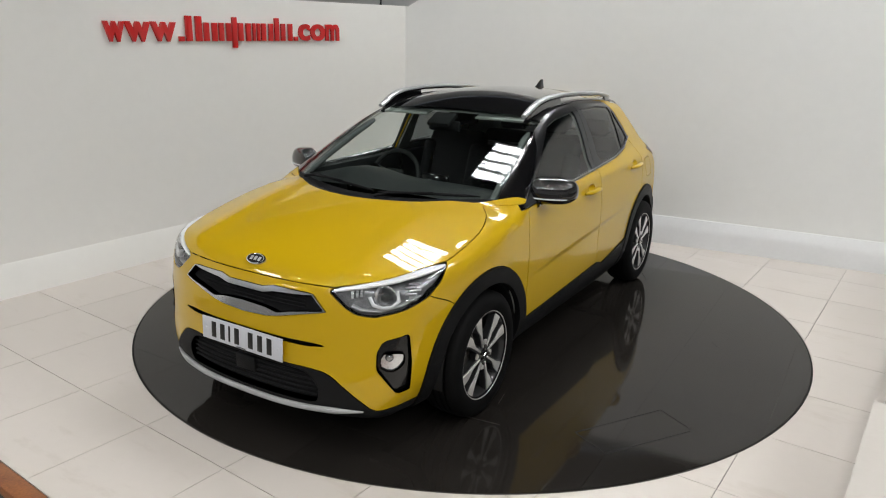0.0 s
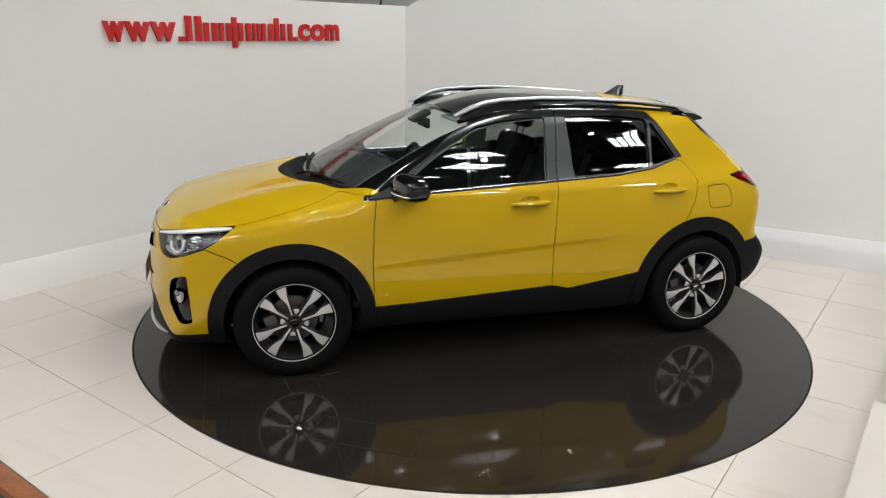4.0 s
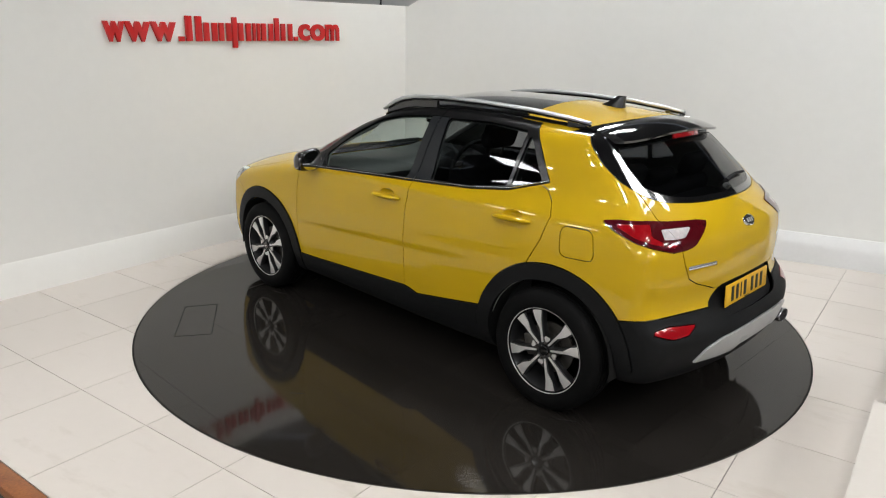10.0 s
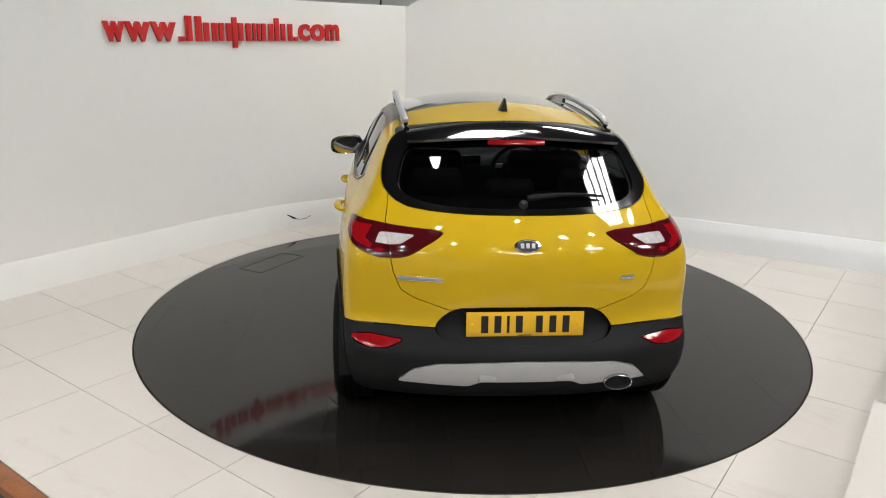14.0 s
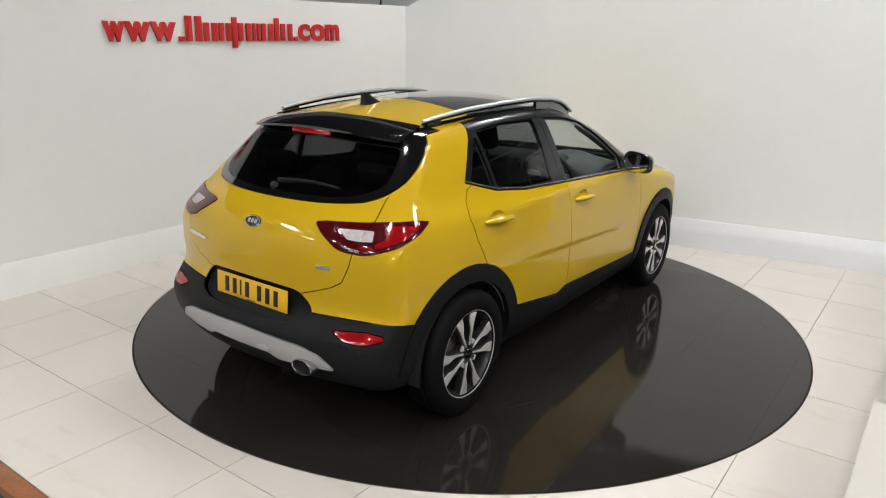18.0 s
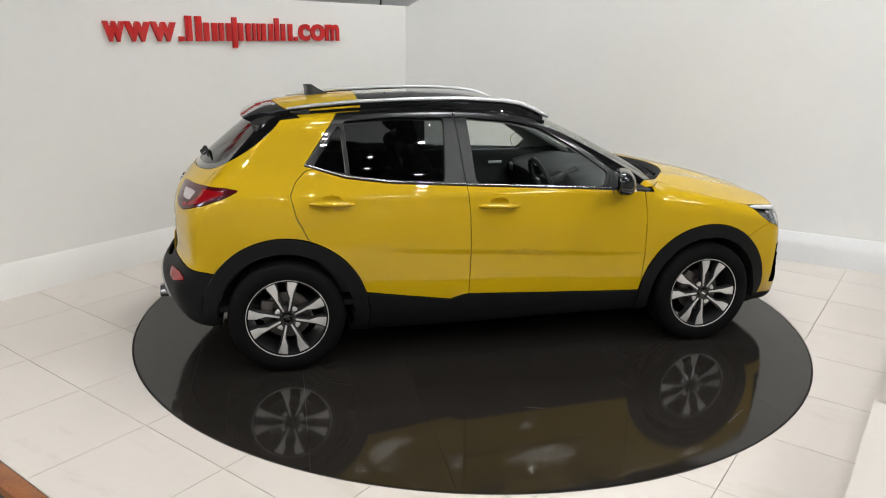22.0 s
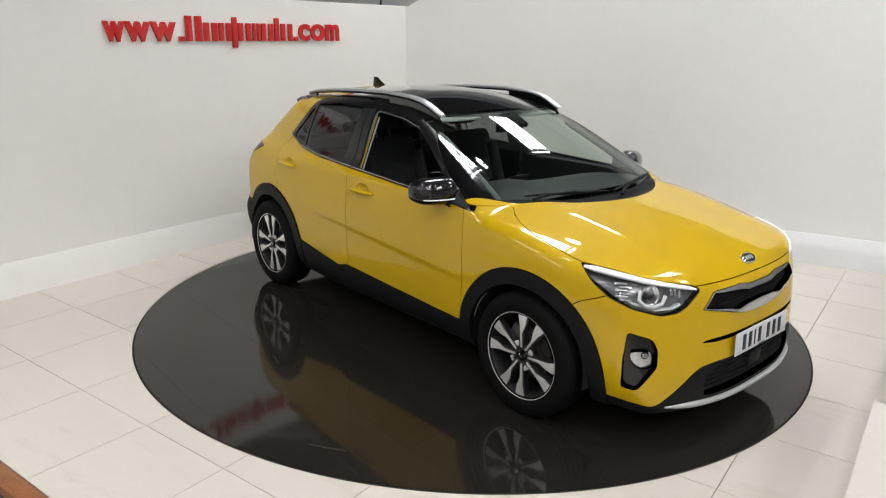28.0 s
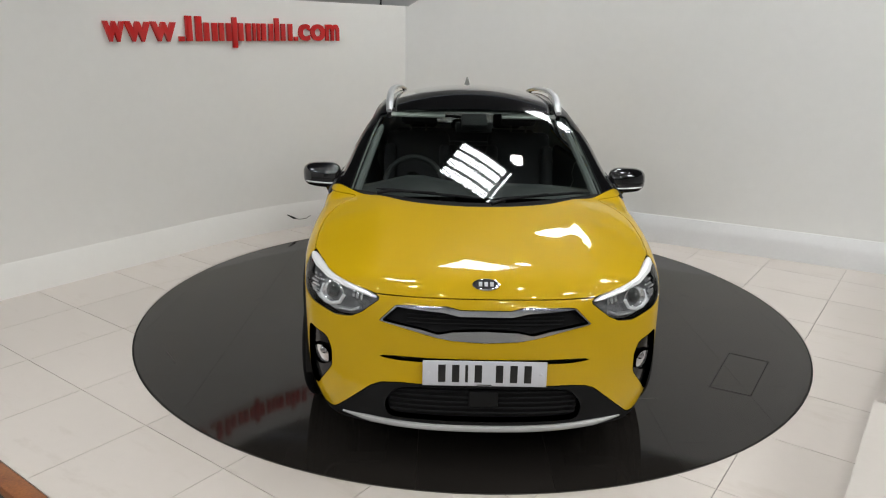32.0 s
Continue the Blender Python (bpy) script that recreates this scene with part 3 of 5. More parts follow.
def skylight(cx, cy, n=4, width=0.185, length=1.12, gap=0.055):
    g = thing("skylight", "bright translucent roof panels between steel bars, mostly added as unseen fill light", "skylight", "roof lights", "", Matrix.LocRotScale((cx, cy, HEIGHT - 0.03), Euler((0, 0, radians(-TILE_ANGLE - 66.72))), None))
    for k in range(n):
        x = (k - (n - 1) / 2) * (width + gap)
        part("roof_panel", box(width, length, 0.02, 0, Matrix.Translation((x, 0, 0.02))), ROOFPANEL, g)
    part("roof_panel", box(n * (width + gap) * 0.96, 0.04, 0.02, 0, Matrix.Translation((0, length / 2 + 0.10, 0.02))), ROOFPANEL, g)
    for k in range(n + 1):
        x = (k - n / 2) * (width + gap)
        part("glazing_bar", box(gap * 0.8, length + 0.1, 0.05, 0.006, Matrix.Translation((x, 0, 0.0))), BEAM, g)
    return g


for cx, cy in SKYLIGHTS:
    skylight(cx, cy)


def high_bay(cx, cy, z, r=0.15):
    g = thing("high_bay_lamp", "round white high-bay lamp hanging from the ceiling", "lamp", "high-bay lamps", "", Matrix.Translation((cx, cy, z)))
    part("shade", lathe([(r, 0.0), (r * 1.02, 0.02), (r * 0.5, 0.22), (0.08, 0.28), (0.0, 0.28)], 32, "z"), BEAM, g)
    part("lamp_face", lathe([(0.0, 0.012), (r * 0.96, 0.012)], 32, "z"), BULB, g)
    part("stem", lathe([(0.012, 0.28), (0.012, HEIGHT - z + 0.02)], 10, "z"), BEAM, g)


def spot(cx, cy, z):
    g = thing("spotlight", "small white spotlight hanging from the ceiling", "lamp", "spotlights", "", Matrix.Translation((cx, cy, z)))
    part("lamp_body", lathe([(0.075, 0.0), (0.08, 0.01), (0.08, 0.13), (0.03, 0.16), (0.0, 0.16)], 20, "z"), BEAM, g)
    part("lamp_face", lathe([(0.0, 0.008), (0.060, 0.008)], 16, "z"), SPOTFACE, g)
    part("stem", lathe([(0.008, 0.16), (0.008, HEIGHT - z + 0.02)], 8, "z"), BEAM, g)


for cx, cy, z in SPOTS:
    spot(cx, cy, z)
for cx, cy, z in LAMPS:
    high_bay(cx, cy, z)

# behind the low partition: a duct, a rail and a hanging cable
back_bar = thing("overhead_rail", "grey overhead rail seen above the partition wall", "rail")
part("rail", box(5.0, 0.10, 0.09, 0.01, Matrix.LocRotScale((-2.1, 3.3, 2.56), Euler((0, 0, radians(40))), None)), BEAM, back_bar)
part("flange", box(5.0, 0.16, 0.012, 0.002, Matrix.LocRotScale((-2.1, 3.3, 2.508), Euler((0, 0, radians(40))), None)), CABIN, back_bar)
cable_drop = thing("hanging_cable", "black cable hanging behind the partition wall", "cable")
part("cable", sweep([(-0.99, 2.78, HEIGHT), (-0.985, 2.78, 3.5), (-0.99, 2.78, 2.5), (-0.985, 2.78, 2.17)], 0.011, 8), CABLE, cable_drop)
part("plug", lathe([(0.0, 0.0), (0.02, 0.0), (0.024, 0.03), (0.013, 0.08), (0.0, 0.08)], 12, "z"), CABLE, cable_drop, "", Matrix.Translation((-0.985, 2.78, 2.10)))

# red sign on the left wall: raised letters; those that may not be spelled are plain bars
SIGN = [("w", 3.593, 3.765, 0, 1), ("w", 3.768, 3.986, 0, 1), ("w", 3.99, 4.224, 0, 1), (".", 4.251, 4.30, 0, 0.26),
        ("", 4.316, 4.478, 0, 1.34), ("", 4.492, 4.628, 0, 1), ("", 4.643, 4.765, 0, 1), ("", 4.777, 4.823, -0.38, 1.32), ("", 4.835, 4.966, 0, 1),
        ("", 4.982, 5.058, 0, 1), ("", 5.068, 5.192, 0, 1), ("", 5.205, 5.25, 0, 1.32), ("", 5.264, 5.386, 0, 1),
        (".", 5.398, 5.438, 0, 0.26), ("c", 5.444, 5.561, 0, 1), ("o", 5.567, 5.717, 0, 1), ("m", 5.724, 5.87, 0, 1)]
LETTER_H = 0.152
sign = thing("wall_sign", "raised glossy red lettering and bars mounted on the white partition wall", "sign")
lp, ls = left_line
lx, ly = spline(ls, lp[:, 0]), spline(ls, lp[:, 1])


def glyph(ch, w, h):
    cu = bpy.data.curves.new("glyph", "FONT")
    cu.body, cu.extrude, cu.offset, cu.bevel_depth = ch, 0.013, 0.032, 0.0
    ob = bpy.data.objects.new("glyph", cu)
    me = bpy.data.meshes.new_from_object(ob)
    bpy.data.objects.remove(ob)
    co = np.empty(len(me.vertices) * 3)
    me.vertices.foreach_get("co", co)
    co = co.reshape(-1, 3)
    lo, hi = co.min(0), co.max(0)
    co[:, 0] = (co[:, 0] - lo[0]) / (hi[0] - lo[0]) * w - w / 2
    co[:, 1] = (co[:, 1] - lo[1]) / (hi[1] - lo[1]) * h
    co[:, 2] = (co[:, 2] - lo[2]) / (hi[2] - lo[2]) * 0.026
    me.vertices.foreach_set("co", co.ravel())
    me.update()
    return me


for ch, s0, s1, lo, hi in SIGN:
    s = (s0 + s1) / 2
    a = Vector((float(lx(s0)), float(ly(s0))))
    b = Vector((float(lx(s1)), float(ly(s1))))
    d = (b - a).normalized()
    nrm = Vector((-d.y, d.x))
    mid = (a + b) / 2 + nrm * 0.048
    z = 1.771 + (s - 3.6) * 0.0172
    h = LETTER_H * (hi - lo)
    m = Matrix(((d.x, 0, -nrm.x, mid.x), (d.y, 0, -nrm.y, mid.y), (0, 1, 0, z + LETTER_H * lo), (0, 0, 0, 1)))
    if ch in ("w", "c", "o", "m"):
        add("letter", glyph(ch, (b - a).length, h), SIGN_RED, sign, "", m)
    elif ch == ".":
        part("letter", box((b - a).length, h, 0.026, 0.003, Matrix.Translation((0, h / 2, 0.013))), SIGN_RED, sign, "", m)
    else:
        w = (b - a).length
        strokes = ((0.0, w),) if w < 0.06 else ((-0.30 * w, 0.36 * w), (0.30 * w, 0.36 * w))
        for dx, sw in strokes:
            part("bar", box(sw, h, 0.026, 0.003, Matrix.Translation((dx, h / 2, 0.013))), SIGN_RED, sign, "", m)

# a loose cable end and a socket plate at the foot of the wall
stub = thing("cable_stub", "short black cable end sticking out above the skirting", "cable")
part("plug", sweep([(-1.80, 1.87, 0.163), (-1.77, 1.885, 0.145), (-1.745, 1.90, 0.128), (-1.725, 1.915, 0.115)], [0.003, 0.008, 0.010, 0.005], 8), CABLE, stub)
part("wire", sweep([(-1.735, 1.905, 0.12), (-1.69, 1.94, 0.105), (-1.64, 1.975, 0.108), (-1.60, 2.005, 0.13)], 0.0025, 6), CABLE, stub)

# ---- the car ----
def solve(origin, way, lo=0.02, hi=2.6):
    """Where rays from inside the body leave its skin."""
    lo, hi = np.full(len(way), lo), np.full(len(way), hi)
    for _ in range(44):
        mid = (lo + hi) / 2
        ins = body(origin + way * mid[:, None]) < 0
        lo, hi = np.where(ins, mid, lo), np.where(ins, hi, mid)
    return origin + way * lo[:, None]


def gradient(p, h=1.5e-3):
    g = np.stack([body(p + h * e) - body(p - h * e) for e in np.eye(3)], -1)
    return g / (np.linalg.norm(g, axis=1)[:, None] + 1e-12)


def half_skin(caps=58, mid=130, around=118):
    a, b = np.array([-1.35, 0, 0.78]), np.array([1.42, 0, 0.62])
    phi = np.radians(np.linspace(-90, 90, around + 1))
    rows = [(a, -1, al) for al in np.linspace(90, 0, caps, endpoint=False)]
    rows += [(a + (b - a) * k / mid, 0, 0.0) for k in range(mid + 1)]
    rows += [(b, 1, al) for al in np.linspace(0, 90, caps + 1)[1:]]
    org, way = [], []
    for o, sg, al in rows:
        c, s = math.cos(radians(al)), math.sin(radians(al))
        org.append(np.tile(o, (around + 1, 1)))
        way.append(np.stack([np.full(around + 1, sg * s), c * np.cos(phi), c * np.sin(phi)], 1))
    v = solve(np.vstack(org), np.vstack(way))
    v[:, 1] = np.maximum(v[:, 1], 0)
    n, w = len(rows), around + 1
    idx = np.arange(n * w).reshape(n, w)
    idx[0, :], idx[-1, :] = idx[0, 0], idx[-1, 0]
    v[idx[:, 0], 1] = 0
    v[idx[:, -1], 1] = 0
    t = []
    for i in range(n - 1):
        for k in range(w - 1):
            p, q, r, s = idx[i, k], idx[i + 1, k], idx[i + 1, k + 1], idx[i, k + 1]
            if (i + k) % 2:
                t += [(p, q, r), (p, r, s)]
            else:
                t += [(p, q, s), (q, r, s)]
    t = np.array([x for x in t if len(set(x)) == 3])
    nrm = np.cross(v[t[:, 1]] - v[t[:, 0]], v[t[:, 2]] - v[t[:, 0]])
    out = (nrm * gradient(v[t].mean(1))).sum(1) < 0
    t[out] = t[out][:, ::-1]
    return v, t


R2 = math.sqrt(0.5)
FC = lambda p: np.stack([(p[:, 1] - p[:, 0]) * R2, p[:, 2]], 1)    # across the front corner
RC = lambda p: np.stack([(p[:, 1] + p[:, 0]) * R2, p[:, 2]], 1)    # across the rear corner
YZ = lambda p: p[:, 1:3]
XZ = lambda p: p[:, [0, 2]]
BELT = [(0.812, 0.990), (0.607, 1.006), (-0.237, 1.043), (-0.687, 1.064), (-0.945, 1.092), (-1.168, 1.157)]
DLO_TOP = [(-0.961, 1.444), (-0.80, 1.452), (-0.565, 1.458), (0.008, 1.436), (0.193, 1.401), (0.369, 1.306), (0.619, 1.120), (0.873, 0.992)]
B_FRONT = [(-0.254, 0.30), (-0.245, 0.681), (-0.253, 0.881), (-0.269, 1.053)]
HEADLIGHT = [(-0.546, 0.876), (-0.596, 0.806), (-0.66, 0.757), (-0.778, 0.714), (-0.900, 0.683), (-0.975, 0.690), (-1.02, 0.715), (-1.085, 0.780), (-1.047, 0.801), (-0.819, 0.842), (-0.688, 0.862)]
FOG = [(-0.752, 0.611), (-0.865, 0.578), (-0.893, 0.527), (-0.897, 0.445), (-0.811, 0.334), (-0.747, 0.340), (-0.742, 0.477)]
FOG_LAMP = [(-0.768, 0.522), (-0.858, 0.526), (-0.880, 0.500), (-0.880, 0.446), (-0.822, 0.438), (-0.776, 0.470)]
GRILLE = [(-0.02, 0.752), (0.105, 0.752), (0.165, 0.765), (0.35, 0.762), (0.380, 0.758), (0.448, 0.691), (0.33, 0.667), (0.20, 0.636), (0.14, 0.626), (-0.02, 0.618)]
GRILLE_IN = [(-0.02, 0.727), (0.113, 0.727), (0.177, 0.741), (0.345, 0.751), (0.372, 0.755), (0.438, 0.694), (0.272, 0.669), (0.20, 0.651), (0.135, 0.664), (-0.02, 0.670)]
TAIL_LAMP = [(-0.530, 1.036), (-0.597, 1.049), (-0.725, 1.048), (-0.818, 1.042), (-0.99, 1.037), (-1.045, 1.029), (-1.025, 0.996), (-0.960, 0.937), (-0.920, 0.925), (-0.838, 0.919), (-0.743, 0.940), (-0.66, 0.962), (-0.575, 1.000)]
TAIL_WHITE = [(-0.785, 1.012), (-0.860, 1.014), (-0.945, 1.013), (-0.905, 0.975), (-0.858, 0.970), (-0.795, 0.972)]
TAIL_RED = [(-0.565, 1.030), (-0.735, 1.034), (-0.735, 0.985), (-0.80, 0.957), (-0.87, 0.952), (-0.845, 0.937), (-0.755, 0.953), (-0.66, 0.978)]
REFLECTOR = [(-0.722, 0.562), (-0.833, 0.578), (-0.990, 0.568), (-0.935, 0.532), (-0.854, 0.525), (-0.759, 0.548)]
RECESS = [(-0.02, 0.717), (0.17, 0.716), (0.305, 0.709), (0.365, 0.667), (0.400, 0.620), (0.372, 0.582), (0.28, 0.562), (-0.02, 0.560)]
SKID_REAR = [(-0.02, 0.503), (0.20, 0.498), (0.398, 0.485), (0.495, 0.455), (0.560, 0.388), (0.25, 0.382), (0.20, 0.405), (-0.02, 0.405)]
LOWER_GRILLE = [(-0.02, 0.416), (0.30, 0.413), (0.37, 0.402), (0.425, 0.335), (0.41, 0.262), (-0.02, 0.256)]
GLASS_FRONT = [(0.560, 1.030), (0.600, 1.100), (0.362, 1.262), (0.202, 1.350), (0.037, 1.385), (-0.238, 1.407), (-0.205, 1.058)]
GLASS_REAR = [(-0.391, 1.074), (-0.376, 1.406), (-0.688, 1.408), (-0.942, 1.386), (-0.919, 1.110), (-0.687, 1.080)]
GLASS_QUARTER = [(-0.946, 1.116), (-0.968, 1.372), (-1.122, 1.153)]
REAR_GLASS = [(-0.02, 1.122), (0.35, 1.126), (0.48, 1.142), (0.560, 1.180), (0.545, 1.26), (0.515, 1.345), (-0.02, 1.375)]
TAILGATE = [(-0.02, 1.5), (0.60, 1.5), (0.600, 1.125), (0.612, 1.056), (0.600, 0.975), (0.578, 0.859), (0.545, 0.784), (0.49, 0.752), (0.335, 0.70), (-0.02, 0.690)]
FUEL = [(-1.318, 0.982), (-1.490, 0.984), (-1.522, 0.840), (-1.337, 0.837)]
HOOD_EDGE = spline([1.0, 1.10, 1.25, 1.40, 1.55, 1.75, 1.9, 1.98, 2.1], [1.012, 0.984, 0.946, 0.911, 0.878, 0.838, 0.806, 0.796, 0.795])
BUMPER_EDGE = spline([0.1, 0.5, 0.705, 0.75, 0.80, 0.9], [1.6, 1.6, 1.61, 1.71, 1.80, 1.95])
BLACK_EDGE = spline([1.05, 1.10, 1.13, 1.17, 1.28, 1.41, 1.46], [-1.83, -1.72, -1.645, -1.57, -1.40, -1.27, -1.24])
REAR_BLACK_TOP = spline([-1.5, -1.07, -0.87, -0.65, -0.5, -0.4], [0.62, 0.62, 0.618, 0.598, 0.55, 0.50])
FRONT_BLACK_TOP = spline([0.0, 0.27, 0.40, 0.464, 0.527, 0.60, 0.655, 0.72, 0.8, 1.0], [0.428, 0.426, 0.422, 0.409, 0.361, 0.296, 0.250, 0.258, 0.27, 0.27])
SILL_EDGE = lambda x: np.interp(x, [-0.95, -0.856, -0.36, -0.29, -0.25, 0.6, 0.95], [0.468, 0.456, 0.386, 0.408, 0.414, 0.378, 0.37])


def both(*fs):
    return np.max(np.stack(fs), 0)


def cut_body(v, t, fuel):
    s = Skin(v, t, "quarter")
    X, Y, Z = (lambda p: p[:, 0]), (lambda p: p[:, 1]), (lambda p: p[:, 2])
    r = lambda o, k=0.012: rounded(o, k, 3)
    s.cut("fender", lambda p: 0.4 - X(p))
    s.cut("front_bumper", lambda p: BUMPER_EDGE(Z(p)) - X(p))
    s.cut("tailgate", lambda p: both(polygon_field(YZ(p), TAILGATE), X(p) + 1.35))
    s.cut("rear_bumper", lambda p: both(Z(p) - REAR_BLACK_TOP(RC(p)[:, 0]), X(p) + 1.58))
    s.cut("plate_recess", lambda p: both(polygon_field(YZ(p), r(RECESS, 0.03)), X(p) + 1.5))
    s.cut("front_door", lambda p: both(polygon_field(XZ(p), [(0.84, 0.30), (0.851, 0.606), (0.844, 0.845), (0.812, 1.10)] + [(-0.275, 1.15)] + B_FRONT[::-1]), 0.4 - Y(p)))
    s.cut("rear_door", lambda p: both(polygon_field(XZ(p), B_FRONT + [(-0.275, 1.15), (-1.10, 1.15), (-1.165, 1.128), (-1.218, 1.075), (-1.247, 1.012), (-1.219, 0.893), (-1.159, 0.778), (-0.9, 0.3)]), 0.4 - Y(p)))
    s.cut("roof", lambda p: both(polygon_field(XZ(p), [(1.12, 1.075), (0.878, 1.024), (0.896, 0.984)] + BELT + [(-0.961, 1.444), (-0.83, 1.52), (-0.83, 1.7), (1.12, 1.7)]), 0.9 - Z(p)))
    s.cut("roof_rear", lambda p: both(X(p) + 0.83, (-1.33 + 0.5 * Y(p) ** 2) - X(p), Y(p) - 0.535, 1.30 - Z(p)))
    s.cut("rear_surround", lambda p: both(X(p) - BLACK_EDGE(Z(p)), 1.098 + 0.03 * (Y(p) / 0.6) ** 4 - Z(p)), ["quarter", "tailgate"])
    s.cut("rear_surround", lambda p: both(X(p) - (-1.33 + 0.5 * Y(p) ** 2), Y(p) - 0.56, 1.30 - Z(p)))
    s.cut("rear_glass", lambda p: both(polygon_field(YZ(p), r(REAR_GLASS, 0.04)), X(p) + 1.2))
    s.cut("frame_front", lambda p: both(polygon_field(XZ(p), BELT + DLO_TOP), X(p) * -1 - 0.269 - 0.115 * (Z(p) - 1.053), 0.4 - Y(p)), ["roof"])
    s.cut("frame_rear", lambda p: both(polygon_field(XZ(p), BELT + DLO_TOP), 0.269 + 0.115 * (Z(p) - 1.053) + X(p), 0.4 - Y(p)), ["roof"])
    s.cut("glass_front", lambda p: both(polygon_field(XZ(p), r(GLASS_FRONT, 0.02)), 0.4 - Y(p)), ["frame_front"])
    s.cut("glass_rear", lambda p: both(polygon_field(XZ(p), r(GLASS_REAR, 0.015)), 0.4 - Y(p)), ["frame_rear"])
    s.cut("glass_quarter", lambda p: both(polygon_field(XZ(p), r(GLASS_QUARTER, 0.012)), 0.4 - Y(p)), ["frame_rear"])
    s.cut("film_front", lambda p: both(X(p) + 0.200 + 0.0946 * (Z(p) - 1.058), Z(p) - 1.408, 0.4 - Y(p)), ["frame_front"])
    s.cut("film_rear", lambda p: both(-0.396 + 0.045 * (Z(p) - 1.074) - X(p), Z(p) - 1.408, 0.4 - Y(p)), ["frame_rear"])
    s.cut("hood", lambda p: both((1.278 - 0.72 * Y(p) ** 2) - X(p), HOOD_EDGE(X(p)) - Z(p), Y(p) - 0.82), ["fender", "front_bumper", "roof"])
    s.cut("cowl", lambda p: both(X(p) - (1.278 - 0.72 * Y(p) ** 2), (1.118 - 0.4 * Y(p) ** 2) - X(p), Y(p) - 0.705, 0.975 - Z(p)), ["fender", "roof"])
    s.cut("windscreen", lambda p: both(X(p) - (1.118 - 0.4 * Y(p) ** 2), (0.267 - 0.2 * Y(p) ** 2) - X(p), Y(p) - (0.604 + 0.150 * (X(p) - 0.276)), 0.95 - Z(p)))
    s.cut("headlight", lambda p: both(polygon_field(FC(p), r(HEADLIGHT, 0.012)), 0.9 - X(p)), ["hood", "fender", "front_bumper"])
    s.cut("fog_surround", lambda p: both(polygon_field(FC(p), r(FOG, 0.014)), 1.2 - X(p)), ["front_bumper", "fender"])
    s.cut("fog_lamp", lambda p: both(polygon_field(FC(p), r(FOG_LAMP, 0.018)), 1.2 - X(p)), ["fog_surround"])
    s.cut("grille_surround", lambda p: both(polygon_field(YZ(p), GRILLE), 1.5 - X(p)), ["front_bumper", "hood"])
    s.cut("grille", lambda p: both(polygon_field(YZ(p), GRILLE_IN), 1.5 - X(p)), ["grille_surround"])
    s.cut("slot", lambda p: both(np.abs(Z(p) - (0.536 + 0.02 * np.clip(Y(p) - 0.36, 0, 1))) - 0.0075 * np.clip((0.47 - Y(p)) / 0.1, 0, 1), Y(p) - 0.462, 1.5 - X(p)), ["front_bumper"])
    s.cut("front_lower", lambda p: both(Z(p) - FRONT_BLACK_TOP(Y(p)), 1.56 - X(p)), ["front_bumper", "fender"])
    s.cut("lower_grille", lambda p: both(polygon_field(YZ(p), r(LOWER_GRILLE, 0.03)), 1.6 - X(p)), ["front_lower"])
    s.cut("sill", lambda p: both(Z(p) - SILL_EDGE(X(p)), np.abs(X(p)) - 0.95, 0.5 - Y(p)))
    s.cut("tail_lamp", lambda p: both(polygon_field(RC(p), r(TAIL_LAMP, 0.012)), X(p) + 1.3), ["quarter", "tailgate"])
    s.cut("tail_red", lambda p: both(polygon_field(RC(p), r(TAIL_RED, 0.006)), X(p) + 1.3), ["tail_lamp"])
    s.cut("tail_white", lambda p: both(polygon_field(RC(p), r(TAIL_WHITE, 0.003)), X(p) + 1.3), ["tail_lamp", "tail_red"])
    for lb in ("tail_lamp", "tail_red", "tail_white"):
        s.cut(lb + "_inner", lambda p: both(polygon_field(YZ(p), TAILGATE), X(p) + 1.35), [lb])
    for hx, hz in ((-0.085, 0.948), (-1.030, 0.982)):
        s.cut("handle_cup", lambda p: both(((X(p) - hx) / 0.062) ** 2 + ((Z(p) - hz) / 0.026) ** 2 - 1, 0.4 - Y(p)), ["front_door", "rear_door"])
    s.cut("reflector", lambda p: both(polygon_field(RC(p), r(REFLECTOR, 0.004)), X(p) + 1.3), ["rear_bumper"])
    s.cut("skid_rear", lambda p: both(polygon_field(YZ(p), r(SKID_REAR, 0.012)), X(p) + 1.5), ["rear_bumper"])
    if fuel:
        s.cut("fuel_flap", lambda p: both(polygon_field(XZ(p), rounded(FUEL, 0.04, 6)), 0.4 - Y(p)), ["quarter"])
    s.cut("underbody", lambda p: Z(p) - FLOOR(X(p)) - 0.012, ["quarter", "fender", "front_bumper", "rear_bumper", "sill", "front_lower", "front_door", "rear_door"])
    wheel = lambda p, x0: np.hypot(X(p) - x0, Z(p) - 0.322)
    s.cut("arch_front", lambda p: both(wheel(p, 1.29) - 0.455, 0.45 - Y(p), Z(p) - 0.9))
    s.cut("arch_rear", lambda p: both(wheel(p, -1.29) - 0.462, 0.45 - Y(p), Z(p) - 0.9, np.where(X(p) < -1.29, 0.34 - Z(p), -1.0)))
    s.cut("hole", lambda p: both(wheel(p, 1.29) - 0.372, 0.45 - Y(p)))
    s.cut("hole", lambda p: both(wheel(p, -1.29) - 0.375, 0.45 - Y(p)))
    return s


MIRROR = np.array([1.0, -1.0, 1.0])
skin_v, skin_t = half_skin()
SIDES = {}
